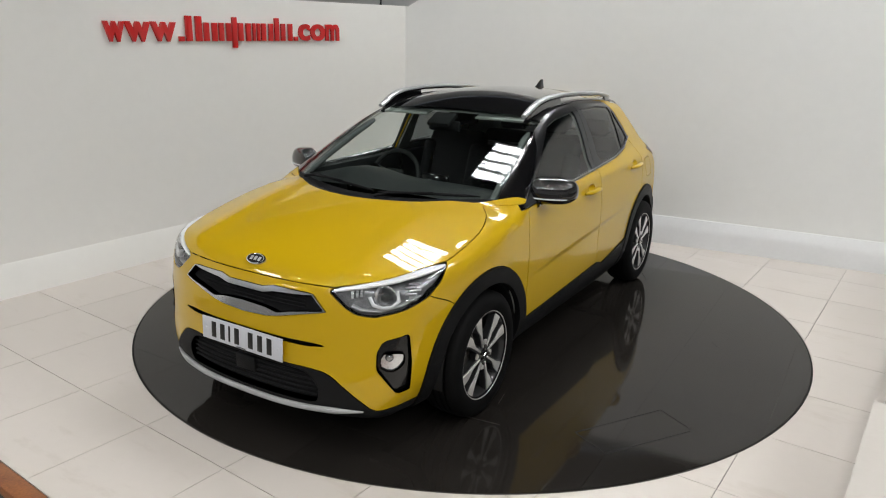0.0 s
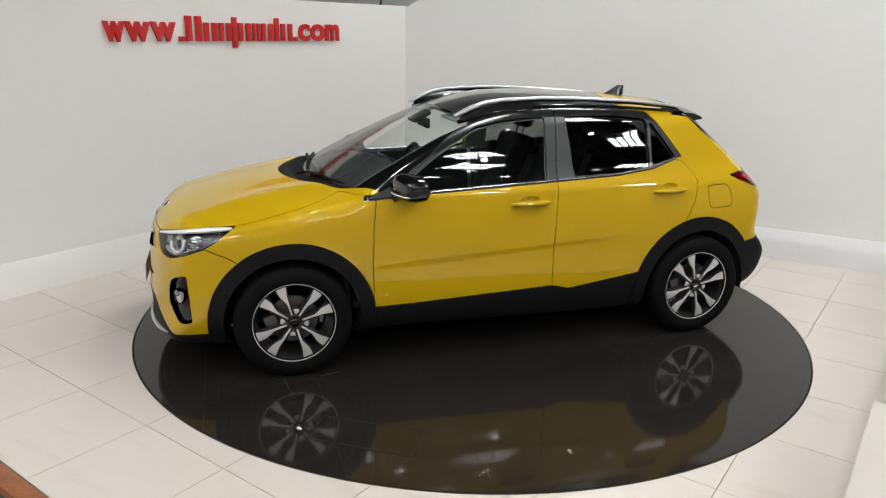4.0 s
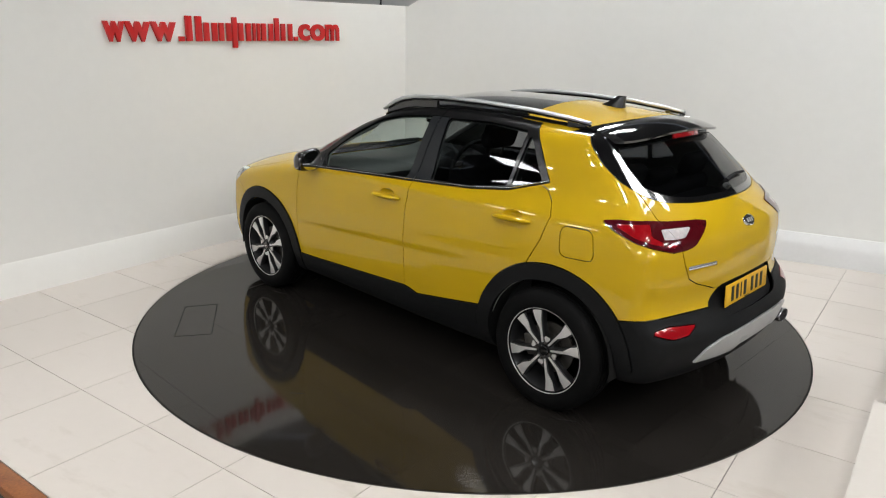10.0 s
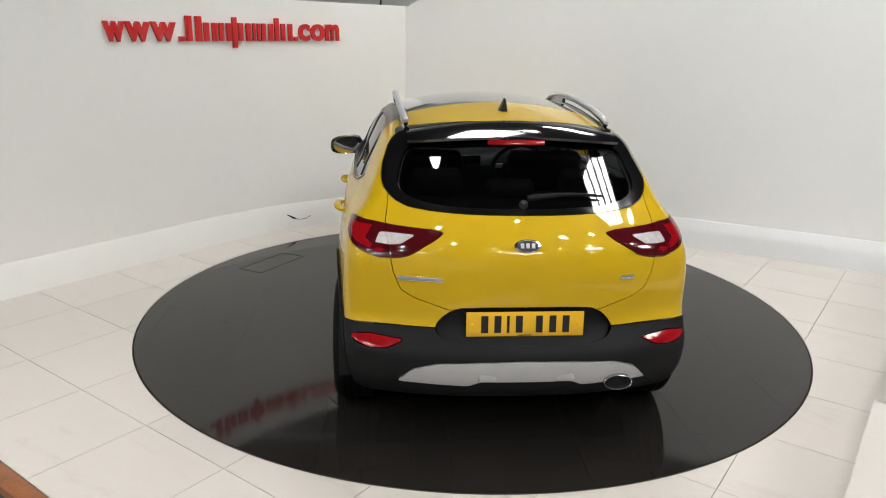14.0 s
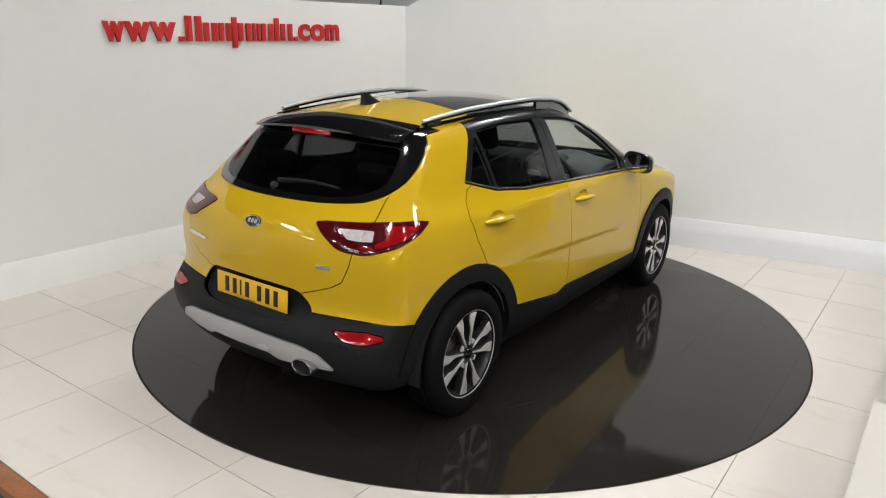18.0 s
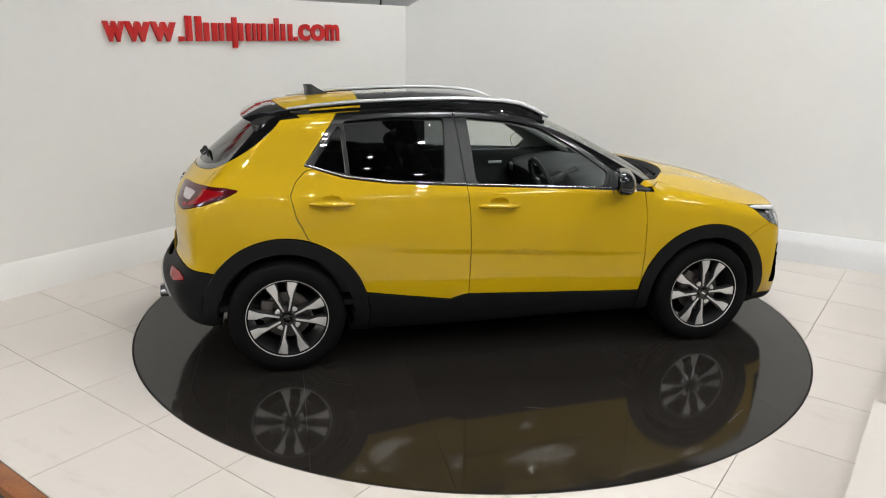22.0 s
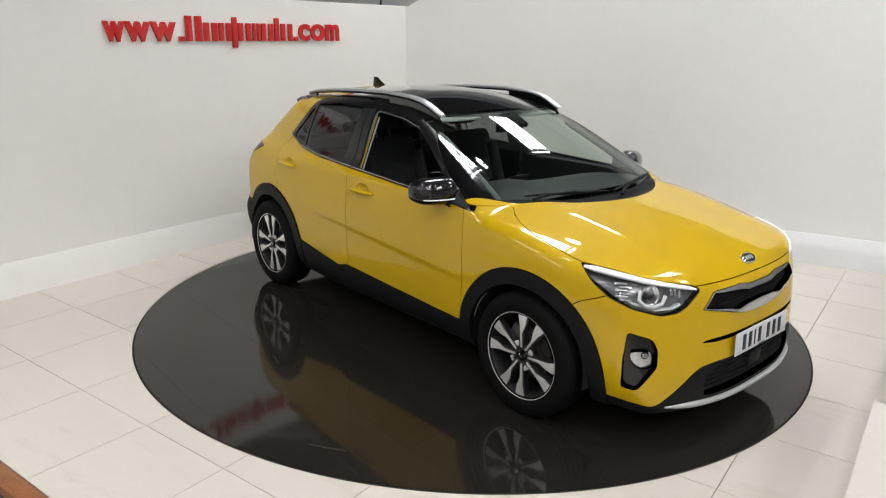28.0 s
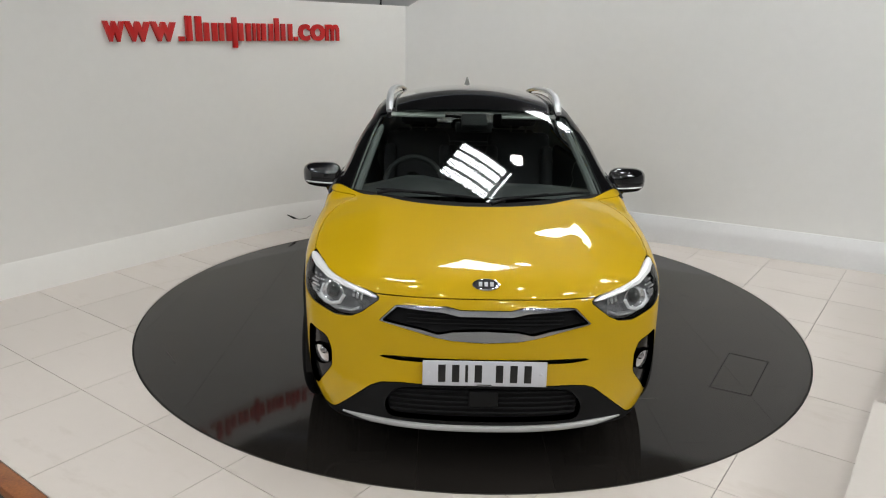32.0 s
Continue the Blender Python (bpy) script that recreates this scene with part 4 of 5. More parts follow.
for sign_, has_fuel in ((1, True), (-1, False)):
    sk = cut_body(skin_v, skin_t, has_fuel)
    nrm = gradient(sk.v + np.array([0, 1e-5, 0]))
    centre = sk.v[:, 1] < 1e-6
    nrm[centre, 1] = 0
    nrm /= np.linalg.norm(nrm, axis=1)[:, None]
    SIDES[sign_] = (sk, nrm)


def panel_mesh(name, labels, side=0, offset=0.0, depth=0.014, gap=0.0025):
    """A body panel of one side (1 left, -1 right) or of both, joined along the middle."""
    vs, ts, ns, base = [], [], [], 0
    for sg in ((1, -1) if side == 0 else (side,)):
        sk, nrm = SIDES[sg]
        t = sk.t[np.isin(sk.l, labels)]
        if not len(t):
            continue
        v, n = sk.v, nrm
        if sg < 0:
            v, n, t = v * MIRROR, n * MIRROR, t[:, ::-1]
        vs.append(v), ns.append(n), ts.append(t + base)
        base += len(v)
    v, n, t = np.vstack(vs), np.vstack(ns), np.vstack(ts)
    if side == 0:
        used = np.unique(t)
        key = {}
        remap = np.arange(len(v))
        for i in used[np.abs(v[used, 1]) < 1e-6]:
            k = (round(v[i, 0], 5), round(v[i, 2], 5))
            remap[i] = key.setdefault(k, i)
        t = remap[t]
    seam = (lambda q: abs(q[1]) < 1e-6) if side == 0 else None
    pv, pf, pl = panel(v, t, n, offset, depth, gap, seam)
    return mesh_of(name, pv, pf, True, pl)


def skin_part(name, labels, mat, parent, side=0, offset=0.0, depth=0.014, gap=0.0025, label=""):
    return add(name, panel_mesh(name, labels if isinstance(labels, list) else [labels], side, offset, depth, gap), mat, parent, label)


def shoot(o, way, hi):
    """Where one ray leaves the body, and the skin's normal there."""
    lo = 0.0
    for _ in range(4):
        d = np.linspace(lo, hi, 33)
        k = max(1, int((body(o + d[:, None] * way) < 0).cumprod().sum()))
        k = min(k, 32)
        lo, hi = d[k - 1], d[k]
    p = (o + way * (lo + hi) / 2)[None]
    return Vector(p[0]), Vector(gradient(p)[0])


def on_body(a, z, way, across):
    """The skin's point that shows at (a, z) when seen against way; left side of the car."""
    return shoot(np.array([across[0] * a, across[1] * a, z]), np.array([way[0], way[1], 0.0]), 3.0)


def at_side(x, z):
    p, n = on_body(x, z, (0, 1), (1, 0))
    return p, n


def at_corner_front(w, z):
    return on_body(w, z, (R2, R2), (-R2, R2))


def at_corner_rear(w, z):
    return on_body(w, z, (-R2, R2), (R2, R2))


def at_front(y, z):
    return on_body(y, z, (1, 0), (0, 1))


def at_rear(y, z):
    return on_body(y, z, (-1, 0), (0, 1))


def at_top(x, y):
    return shoot(np.array([x, y, 0.6]), np.array([0, 0, 1.0]), 1.2)


def flip(p, side):
    return Vector((p[0], p[1] * side, p[2]))


car = thing("car", "glossy yellow compact crossover car with a black roof and grey cladding", "car")
skin_part("hood", "hood", YELLOW, car)
skin_part("front_bumper", "front_bumper", YELLOW, car)
skin_part("roof", "roof", GLOSS, car, label="gloss black roof and pillars")
skin_part("rear_roof_panel", "roof_rear", YELLOW, car)
skin_part("cowl", "cowl", BLADE, car, 0, -0.004, label="black plastic cowl under the windscreen")
ws = skin_part("windscreen", "windscreen", CLEAR, car, 0, -0.002, 0.004, 0.001, "clear windscreen")
tail = skin_part("tailgate", "tailgate", YELLOW, car)
skin_part("rear_surround", "rear_surround", GLOSS, tail, 0, -0.001, label="gloss black rear window surround")
skin_part("rear_window", "rear_glass", TINT, tail, 0, -0.002, 0.004, 0.0005, "dark tinted rear window")
skin_part("rear_bumper", "rear_bumper", CLAD, car, 0, 0.004, 0.03, label="dark grey plastic rear bumper")
skin_part("plate_recess", "plate_recess", CLAD, car, 0, -0.022, -0.02, 0.0, "dark grey plate recess")
skin_part("skid_plate", "skid_rear", SKID, car, 0, 0.013, 0.03, label="pale silver rear skid plate")
skin_part("front_lower", "front_lower", CLAD, car, 0, 0.002, 0.05, label="black lower front bumper")
skin_part("air_intake", "lower_grille", BLADE, car, 0, -0.035, -0.035, 0.0, label="black lower air intake")
gs = skin_part("grille_surround", "grille_surround", SATIN, car, 0, 0.006, 0.02, 0.001, "satin chrome grille frame")
skin_part("grille", "grille", BLADE, gs, 0, -0.03, -0.036, 0.0, "black grille")
skin_part("air_slot", "slot", DARK, car, 0, -0.02, -0.022, 0.0)
skin_part("underbody", "underbody", DARK, car, 0, 0.0, 0.05)
DOORS = {}
for side in (1, -1):
    skin_part("fender", "fender", YELLOW, car, side)
    q = skin_part("quarter_panel", "quarter", YELLOW, car, side)
    if side == 1:
        skin_part("fuel_flap", "fuel_flap", YELLOW, q, 1)
    fd = skin_part("front_door", "front_door", YELLOW, car, side)
    rd = skin_part("rear_door", "rear_door", YELLOW, car, side)
    DOORS[side] = (fd, rd)
    skin_part("window_frame", "frame_front", FRAME, fd, side, -0.001, label="black window frame")
    skin_part("window_frame", "frame_rear", FRAME, rd, side, -0.001, label="black window frame")
    skin_part("pillar_film", "film_front", TAPE, fd, side, -0.001, label="satin dark grey pillar film")
    skin_part("pillar_film", "film_rear", TAPE, rd, side, -0.001, label="satin dark grey pillar film")
    if side > 0:
        skin_part("window_glass", "glass_front", CLEAR, fd, side, -0.006, 0.003, 0.0, "clear window glass")
    else:
        # the driver's window is wound down: the jamb shows in the opening
        for deep, r0, mt, lb in ((0.030, 0.006, YELLOW, "yellow inner edge of the door frame"), (0.052, 0.005, SILVER, "grey window channel")):
            ends = [at_side(xx, zz) for xx, zz in ((-0.212, 1.062), (-0.226, 1.22), (-0.241, 1.385))]
            part("window_jamb", sweep([flip(p - n * deep, side) for p, n in ends], r0, 8), mt, fd, lb)
    skin_part("window_glass", "glass_rear", TINT, rd, side, -0.006, 0.003, 0.0, "dark tinted window glass")
    skin_part("quarter_glass", "glass_quarter", TINT, rd, side, -0.006, 0.003, 0.0, "dark tinted quarter glass")
    skin_part("sill", "sill", CLAD, car, side, 0.008, 0.03, label="dark grey plastic sill cladding")
    skin_part("wheel_arch", "arch_front", CLAD, car, side, 0.012, 0.03, label="dark grey plastic wheel arch")
    skin_part("wheel_arch", "arch_rear", CLAD, car, side, 0.012, 0.03, label="dark grey plastic wheel arch")
    rf = skin_part("reflector", "reflector", RED, car, side, 0.006, 0.01, label="red rear reflector")
    fs = skin_part("fog_surround", "fog_surround", FOGBLACK, car, side, -0.018, -0.02, 0.0, "gloss black fog lamp surround")
    skin_part("fog_lamp", "fog_lamp", REFLECT, fs, side, -0.014, 0.01, 0.001, "chrome-ringed fog lamp")
    # wheel wells
    for x0 in (1.29, -1.29):
        bm = lathe([(0.0, 0.48), (0.376, 0.48), (0.376, 0.60), (0.376, 0.70), (0.373, 0.835)], 48, "y")
        bmesh.ops.translate(bm, vec=(x0, 0, 0.322), verts=bm.verts)
        bmesh.ops.delete(bm, geom=[f for f in bm.faces if f.calc_center_median().z < 0.29], context="FACES")
        if side < 0:
            bmesh.ops.scale(bm, vec=(1, -1, 1), verts=bm.verts)
        part("wheel_well", bm, DARK, car, "black wheel well lining")


# tail lamps, in an outer and a tailgate half
for side in (1, -1):
    for suffix, holder in (("", car), ("_inner", tail)):
        tl = skin_part("tail_lamp", "tail_lamp" + suffix, DARKRED, holder, side, 0.005, 0.02, 0.001, "smoked red tail lamp")
        if suffix == "":
            skin_part("brake_light", ["tail_red"], RED, tl, side, 0.005, 0.01, 0.0006, "bright red brake light")
            skin_part("reversing_light", ["tail_white"], RIBBED, tl, side, 0.0045, 0.01, 0.001, "clear ribbed reversing light")
        else:
            skin_part("reversing_light", ["tail_white" + suffix], RIBBED, tail, side, 0.0045, 0.01, 0.001, "clear ribbed reversing light")
            if (SIDES[side][0].l == "tail_red_inner").any():
                skin_part("brake_light", ["tail_red" + suffix], RED, tail, side, 0.005, 0.01, 0.0006, "bright red brake light")


# headlights: a clear lens over a dark housing with brow, projector and reflectors
def corner_path(points, inset, side):
    out = []
    for w, z in points:
        p, n = at_corner_front(w, z)
        out.append(flip(p - n * inset, side))
    return out


for side in (1, -1):
    hl = skin_part("headlight", "headlight", LENS, car, side, -0.001, 0.004, 0.001, "clear headlight with chrome brow and round projector")
    skin_part("housing", "headlight", HOUSING, hl, side, -0.042, -0.039, 0.001, "dark headlight housing")
    brow = [(-0.562, 0.866), (-0.610, 0.862), (-0.700, 0.852), (-0.820, 0.834), (-0.93, 0.814), (-1.03, 0.795), (-1.065, 0.785)]
    part("brow", sweep(corner_path(brow, 0.008, side), [0.012, 0.022, 0.024, 0.021, 0.019, 0.016, 0.008], 8, 0.6), BROW, hl, "bright white brow")
    p, n = at_corner_front(-0.860, 0.762)
    n = Vector((0.93, 0.30, 0.05)).normalized()
    p, n = flip(p, side), flip(n, side)
    turn = Matrix.Translation(p - n * 0.045) @ n.to_track_quat("Y", "Z").to_matrix().to_4x4()
    part("projector", lathe([(0.0, 0.030), (0.012, 0.028), (0.022, 0.020), (0.027, 0.006), (0.028, 0.0), (0.030, -0.004)], 28), GLOSS, hl, "dark round projector lens", turn)
    part("projector_ring", lathe([(0.029, 0.002), (0.037, 0.008), (0.049, 0.018), (0.053, 0.016), (0.050, 0.004), (0.037, -0.02), (0.029, -0.02)], 28), REFLECT, hl, "bright projector bowl", turn)
    u = [(-0.800, 0.800), (-0.795, 0.755), (-0.825, 0.728), (-0.865, 0.722), (-0.905, 0.735), (-0.92, 0.770)]
    part("light_guide", sweep(corner_path(u, 0.016, side), 0.0085, 8), BROW, hl, "pale curved light guide")
    low = [(-0.70, 0.765), (-0.78, 0.735), (-0.88, 0.706), (-0.96, 0.708), (-1.0, 0.725)]
    part("light_guide", sweep(corner_path(low, 0.035, side), 0.012, 8, 0.6), SILVER, hl, "grey lower trim of the headlight")
    for k in range(6):
        p, n = at_corner_front(-0.715 - 0.02 * (k % 2), 0.832 - 0.016 * k)
        m = Matrix.Translation(flip(p - n * 0.030, side)) @ flip(n, side).to_track_quat("Y", "Z").to_matrix().to_4x4()
        part("reflector_rib", box(0.055, 0.012, 0.010, 0.002, m), REFLECT, hl)
    for k in range(3):
        p, n = at_corner_front(-0.955 - 0.02 * k, 0.785 - 0.006 * k)
        m = Matrix.Translation(flip(p - n * 0.034, side)) @ flip(n, side).to_track_quat("Y", "Z").to_matrix().to_4x4()
        part("reflector_rib", box(0.014, 0.012, 0.035, 0.003, m), REFLECT, hl)


# fog lamps: a dark lens in the chrome bowl
for side in (1, -1):
    p, n = at_corner_front(-0.845, 0.502)
    n = (n + Vector((0.5, 0, 0))).normalized()
    turn = Matrix.Translation(flip(p - n * 0.012, side)) @ flip(n, side).to_track_quat("Y", "Z").to_matrix().to_4x4()
    part("fog_lens", lathe([(0.0, 0.010), (0.010, 0.009), (0.017, 0.004), (0.019, 0.0), (0.019, -0.01)], 24), TRIM, car, "round fog lamp lens", turn)


# wheels
def tyre_profile():
    pr = [(0.215, -0.088), (0.232, -0.100), (0.262, -0.106), (0.292, -0.102), (0.312, -0.090), (0.3215, -0.076)]
    for y in (-0.050, -0.017, 0.017, 0.050):
        pr += [(0.325, y - 0.006), (0.317, y - 0.0045), (0.317, y + 0.0045), (0.325, y + 0.006)]
    pr += [(0.3215, 0.076), (0.312, 0.090), (0.292, 0.102), (0.262, 0.106), (0.240, 0.102), (0.232, 0.099), (0.215, 0.088)]
    return pr


def fan(outline, y0, y1, a):
    """A spoke's outline of (radius, half-width), turned by a about the axle, from y0 to y1 in depth."""
    c, s = math.cos(a), math.sin(a)
    pts = [(r, h) for r, h in outline] + [(r, -h) for r, h in outline[::-1]]
    pts = [(r * c - h * s, r * s + h * c) for r, h in pts]
    return prism(pts, y1 - y0, Matrix.Translation((0, y0, 0)), 0.0015)


def blade(outer, inner, y0, y1, a, sg):
    """A one-sided spoke: its flaring edge and its straight edge as (radius, offset), mirrored by sg."""
    c, s = math.cos(a), math.sin(a)
    pts = [(r, h * sg) for r, h in outer + inner]
    if sg < 0:
        pts = pts[::-1]
    return prism([(r * c - h * s, r * s + h * c) for r, h in pts], y1 - y0, Matrix.Translation((0, y0, 0)), 0.0012)


def make_wheel(x0, side, spin):
    base = Matrix.Translation((x0, 0.765 * side, 0.325)) @ pose(0, 0, 0, 0, 0, 0 if side > 0 else 180) @ pose(0, 0, 0, 0, spin, 0)
    rim = part("wheel", lathe([(0.2335, 0.093), (0.230, 0.0955), (0.2225, 0.094), (0.219, 0.086), (0.205, 0.06), (0.200, -0.085), (0.222, -0.095), (0.228, -0.09)], 64), ALLOY, car, "two-tone alloy wheel", base)
    part("rim_lip", lathe([(0.2345, 0.0935), (0.231, 0.0965), (0.2240, 0.0955), (0.2225, 0.0925)], 64), MACHINED, rim, "machined rim lip")
    part("tyre", lathe(tyre_profile(), 72), RUBBER, rim, "black rubber tyre")
    for k in range(8):
        sg = 1 if k % 2 else -1
        a = radians(45 * k + 8 + 3 * sg)
        part("spoke", blade([(0.030, 0.014), (0.09, 0.013), (0.135, 0.018), (0.180, 0.042), (0.224, 0.050)], [(0.224, -0.024), (0.15, -0.014), (0.030, -0.014)], 0.045, 0.0815, a, sg), ALLOY, rim)
        part("spoke_face", blade([(0.044, 0.0050), (0.118, 0.0058), (0.165, 0.030), (0.226, 0.040)], [(0.226, -0.019), (0.16, -0.0065), (0.044, -0.0045)], 0.080, 0.088, a, sg), MACHINED, rim, "machined spoke face")
    for k in range(4):
        a = radians(90 * k + 8 + 22.5)
        part("spoke_notch", fan([(0.048, 0.0025), (0.066, 0.0150), (0.072, 0.0150), (0.078, 0.0130)], 0.078, 0.0865, a), MACHINED, rim, "machined notch by the hub")
    part("hub", lathe([(0.0, 0.080), (0.050, 0.080), (0.062, 0.070), (0.064, 0.04)], 32), ALLOY, rim)
    part("hub_cap", lathe([(0.0, 0.092), (0.024, 0.0905), (0.029, 0.086), (0.030, 0.078)], 28), GLOSS, rim, "black hub cap")
    part("hub_mark", box(0.026, 0.002, 0.009, 0.0, Matrix.Translation((0, 0.0925, 0))), CHROME, rim)
    for k in range(4):
        a = radians(90 * k + 30)
        part("wheel_nut", lathe([(0.0, 0.022), (0.007, 0.020), (0.009, 0.0), (0.011, -0.004)], 6), STEEL, rim, "", Matrix.Translation((0.046 * math.cos(a), 0.074, 0.046 * math.sin(a))))
    part("brake_disc", lathe([(0.06, 0.022), (0.135, 0.022), (0.137, 0.012), (0.06, 0.012)], 48), STEEL, rim, "steel brake disc")
    part("brake_drum", lathe([(0.0, 0.034), (0.070, 0.034), (0.076, 0.02), (0.076, 0.0)], 32), STEEL, rim)
    cal = box(0.075, 0.05, 0.12, 0.012, Matrix.Translation((0.115, 0.020, 0.02)))
    part("brake_caliper", cal, STEEL, rim, "grey brake caliper")


for x0, side, spin in ((1.29, 1, 20.5), (1.29, -1, -30), (-1.29, 1, 17), (-1.29, -1, -7)):
    make_wheel(x0, side, spin)

# roof rails
for side in (1, -1):
    pts = [(0.295, 0.530, 1.404), (0.24, 0.532, 1.428), (0.18, 0.535, 1.456), (0.11, 0.538, 1.480), (0.0, 0.541, 1.497), (-0.25, 0.543, 1.509), (-0.55, 0.540, 1.504),
           (-0.9, 0.530, 1.486), (-1.12, 0.517, 1.464), (-1.245, 0.506, 1.446)]
    rail = part("roof_rail", sweep([flip(p, side) for p in pts], [0.018, 0.023, 0.024, 0.023, 0.021, 0.019, 0.018, 0.018, 0.017, 0.012], 12, 0.62), SILVER, car, "satin silver roof rail")
    part("rail_underside", sweep([flip((x, y, z - 0.014), side) for x, y, z in pts[1:]], [0.019, 0.020, 0.019, 0.017, 0.015, 0.014, 0.014, 0.013, 0.010], 10, 0.6), GLOSS, rail, "black underside of the rail")
    for x, ln in ((0.03, 0.46), (-1.17, 0.10)):
        foot = []
        for k in range(11):
            xx = x + ln * (0.5 - k / 10)
            zz = np.interp(xx, [q[0] for q in pts[::-1]], [q[2] for q in pts[::-1]])
            yy = np.interp(xx, [q[0] for q in pts[::-1]], [q[1] for q in pts[::-1]])
            g, _ = at_top(xx, yy)
            foot.append((xx, yy, zz, g.z))
        cap = 0.007 if x > 0 else 0.012
        bm = bmesh.new()
        rows = [[bm.verts.new(flip((xx, yy + d, h), side)) for d, h in ((-0.009, zz - cap), (0.009, zz - cap), (0.011, gz - 0.012), (-0.011, gz - 0.012))] for xx, yy, zz, gz in foot]
        for r0, r1 in zip(rows, rows[1:]):
            for k in range(4):
                bm.faces.new((r0[k], r0[(k + 1) % 4], r1[(k + 1) % 4], r1[k]))
        bm.faces.new(rows[0])
        bm.faces.new(rows[-1][::-1])
        part("rail_foot", bm, GLOSS, rail, "black rail foot")
    # black gutter under the rail
    gut = [at_top(x, np.interp(x, [-1.31, 0, 0.3], [0.505, 0.538, 0.53]))[0] for x in np.linspace(-1.28, 0.27, 24)]
    part("roof_gutter", sweep([flip(p, side) for p in gut], 0.016, 8, 0.8), GLOSS, car, "black roof joint strip")

# aerial fin
bm = bmesh.new()
rows = []
for t, zz in ((0.0, 0.0), (0.35, 0.022), (0.7, 0.046), (0.92, 0.062), (1.0, 0.065)):
    x_front, x_back, hw = -0.985 - 0.135 * t ** 0.8, -1.160 + 0.004 * t - 0.012 * t * t, 0.026 * (1 - 0.86 * t)
    rows.append([bm.verts.new((x_front, 0, zz))] + [bm.verts.new((x_front + (x_back - x_front) * f, s * hw * w, zz)) for f, s, w in ((0.4, 1, 0.8), (0.85, 1, 1), (1.0, 1, 0.6), (1.0, -1, 0.6), (0.85, -1, 1), (0.4, -1, 0.8))])
for r0, r1 in zip(rows, rows[1:]):
    for k in range(7):
        bm.faces.new((r0[k], r0[(k + 1) % 7], r1[(k + 1) % 7], r1[k]))
bm.faces.new(rows[-1])
part("aerial_fin", bm, FRAME, car, "gloss black shark-fin aerial", Matrix.Translation((0.03, 0, at_top(-1.05, 0)[0].z - 0.004)), 40)

# rear spoiler with its brake light
bm = bmesh.new()
grid = []
N = 28
for i in range(N + 1):
    y = -0.508 + 1.016 * i / N
    e = 1 - abs(y / 0.508) ** 6
    front, _ = at_top(-1.335 + 0.10 * y * y, abs(y))
    tip = Vector((-1.445 - 0.060 * e - 0.01 * (1 - (y / 0.535) ** 2), y, 1.368 + 0.033 * (1 - (y / 0.535) ** 2) + 0.004))
    row = []
    for k, f in enumerate((0.0, 0.25, 0.5, 0.75, 0.95, 1.0)):
        p = Vector((front.x, y, front.z + 0.004)).lerp(tip, f)
        p.z += 0.012 * math.sin(math.pi * f)
        row.append(bm.verts.new(p))
    row.append(bm.verts.new(tip + Vector((0.004, 0, -0.012))))
    row.append(bm.verts.new((tip.x + 0.07, y, tip.z - 0.018)))
    row.append(bm.verts.new((front.x, y, front.z - 0.015)))
    grid.append(row)
for r0, r1 in zip(grid, grid[1:]):
    for k in range(9):
        bm.faces.new((r0[k], r1[k], r1[(k + 1) % 9], r0[(k + 1) % 9]))
bm.faces.new(grid[0])
bm.faces.new(grid[-1][::-1])
spoiler = part("spoiler", bm, GLOSS, tail, "gloss black rear spoiler", None, 35)
part("high_brake_light", box(0.014, 0.27, 0.034, 0.003, Matrix.Translation((-1.506, 0.0, 1.382)) @ pose(0, 0, 0, 0, 25, 0)), RED, tail, "red high-level brake light")

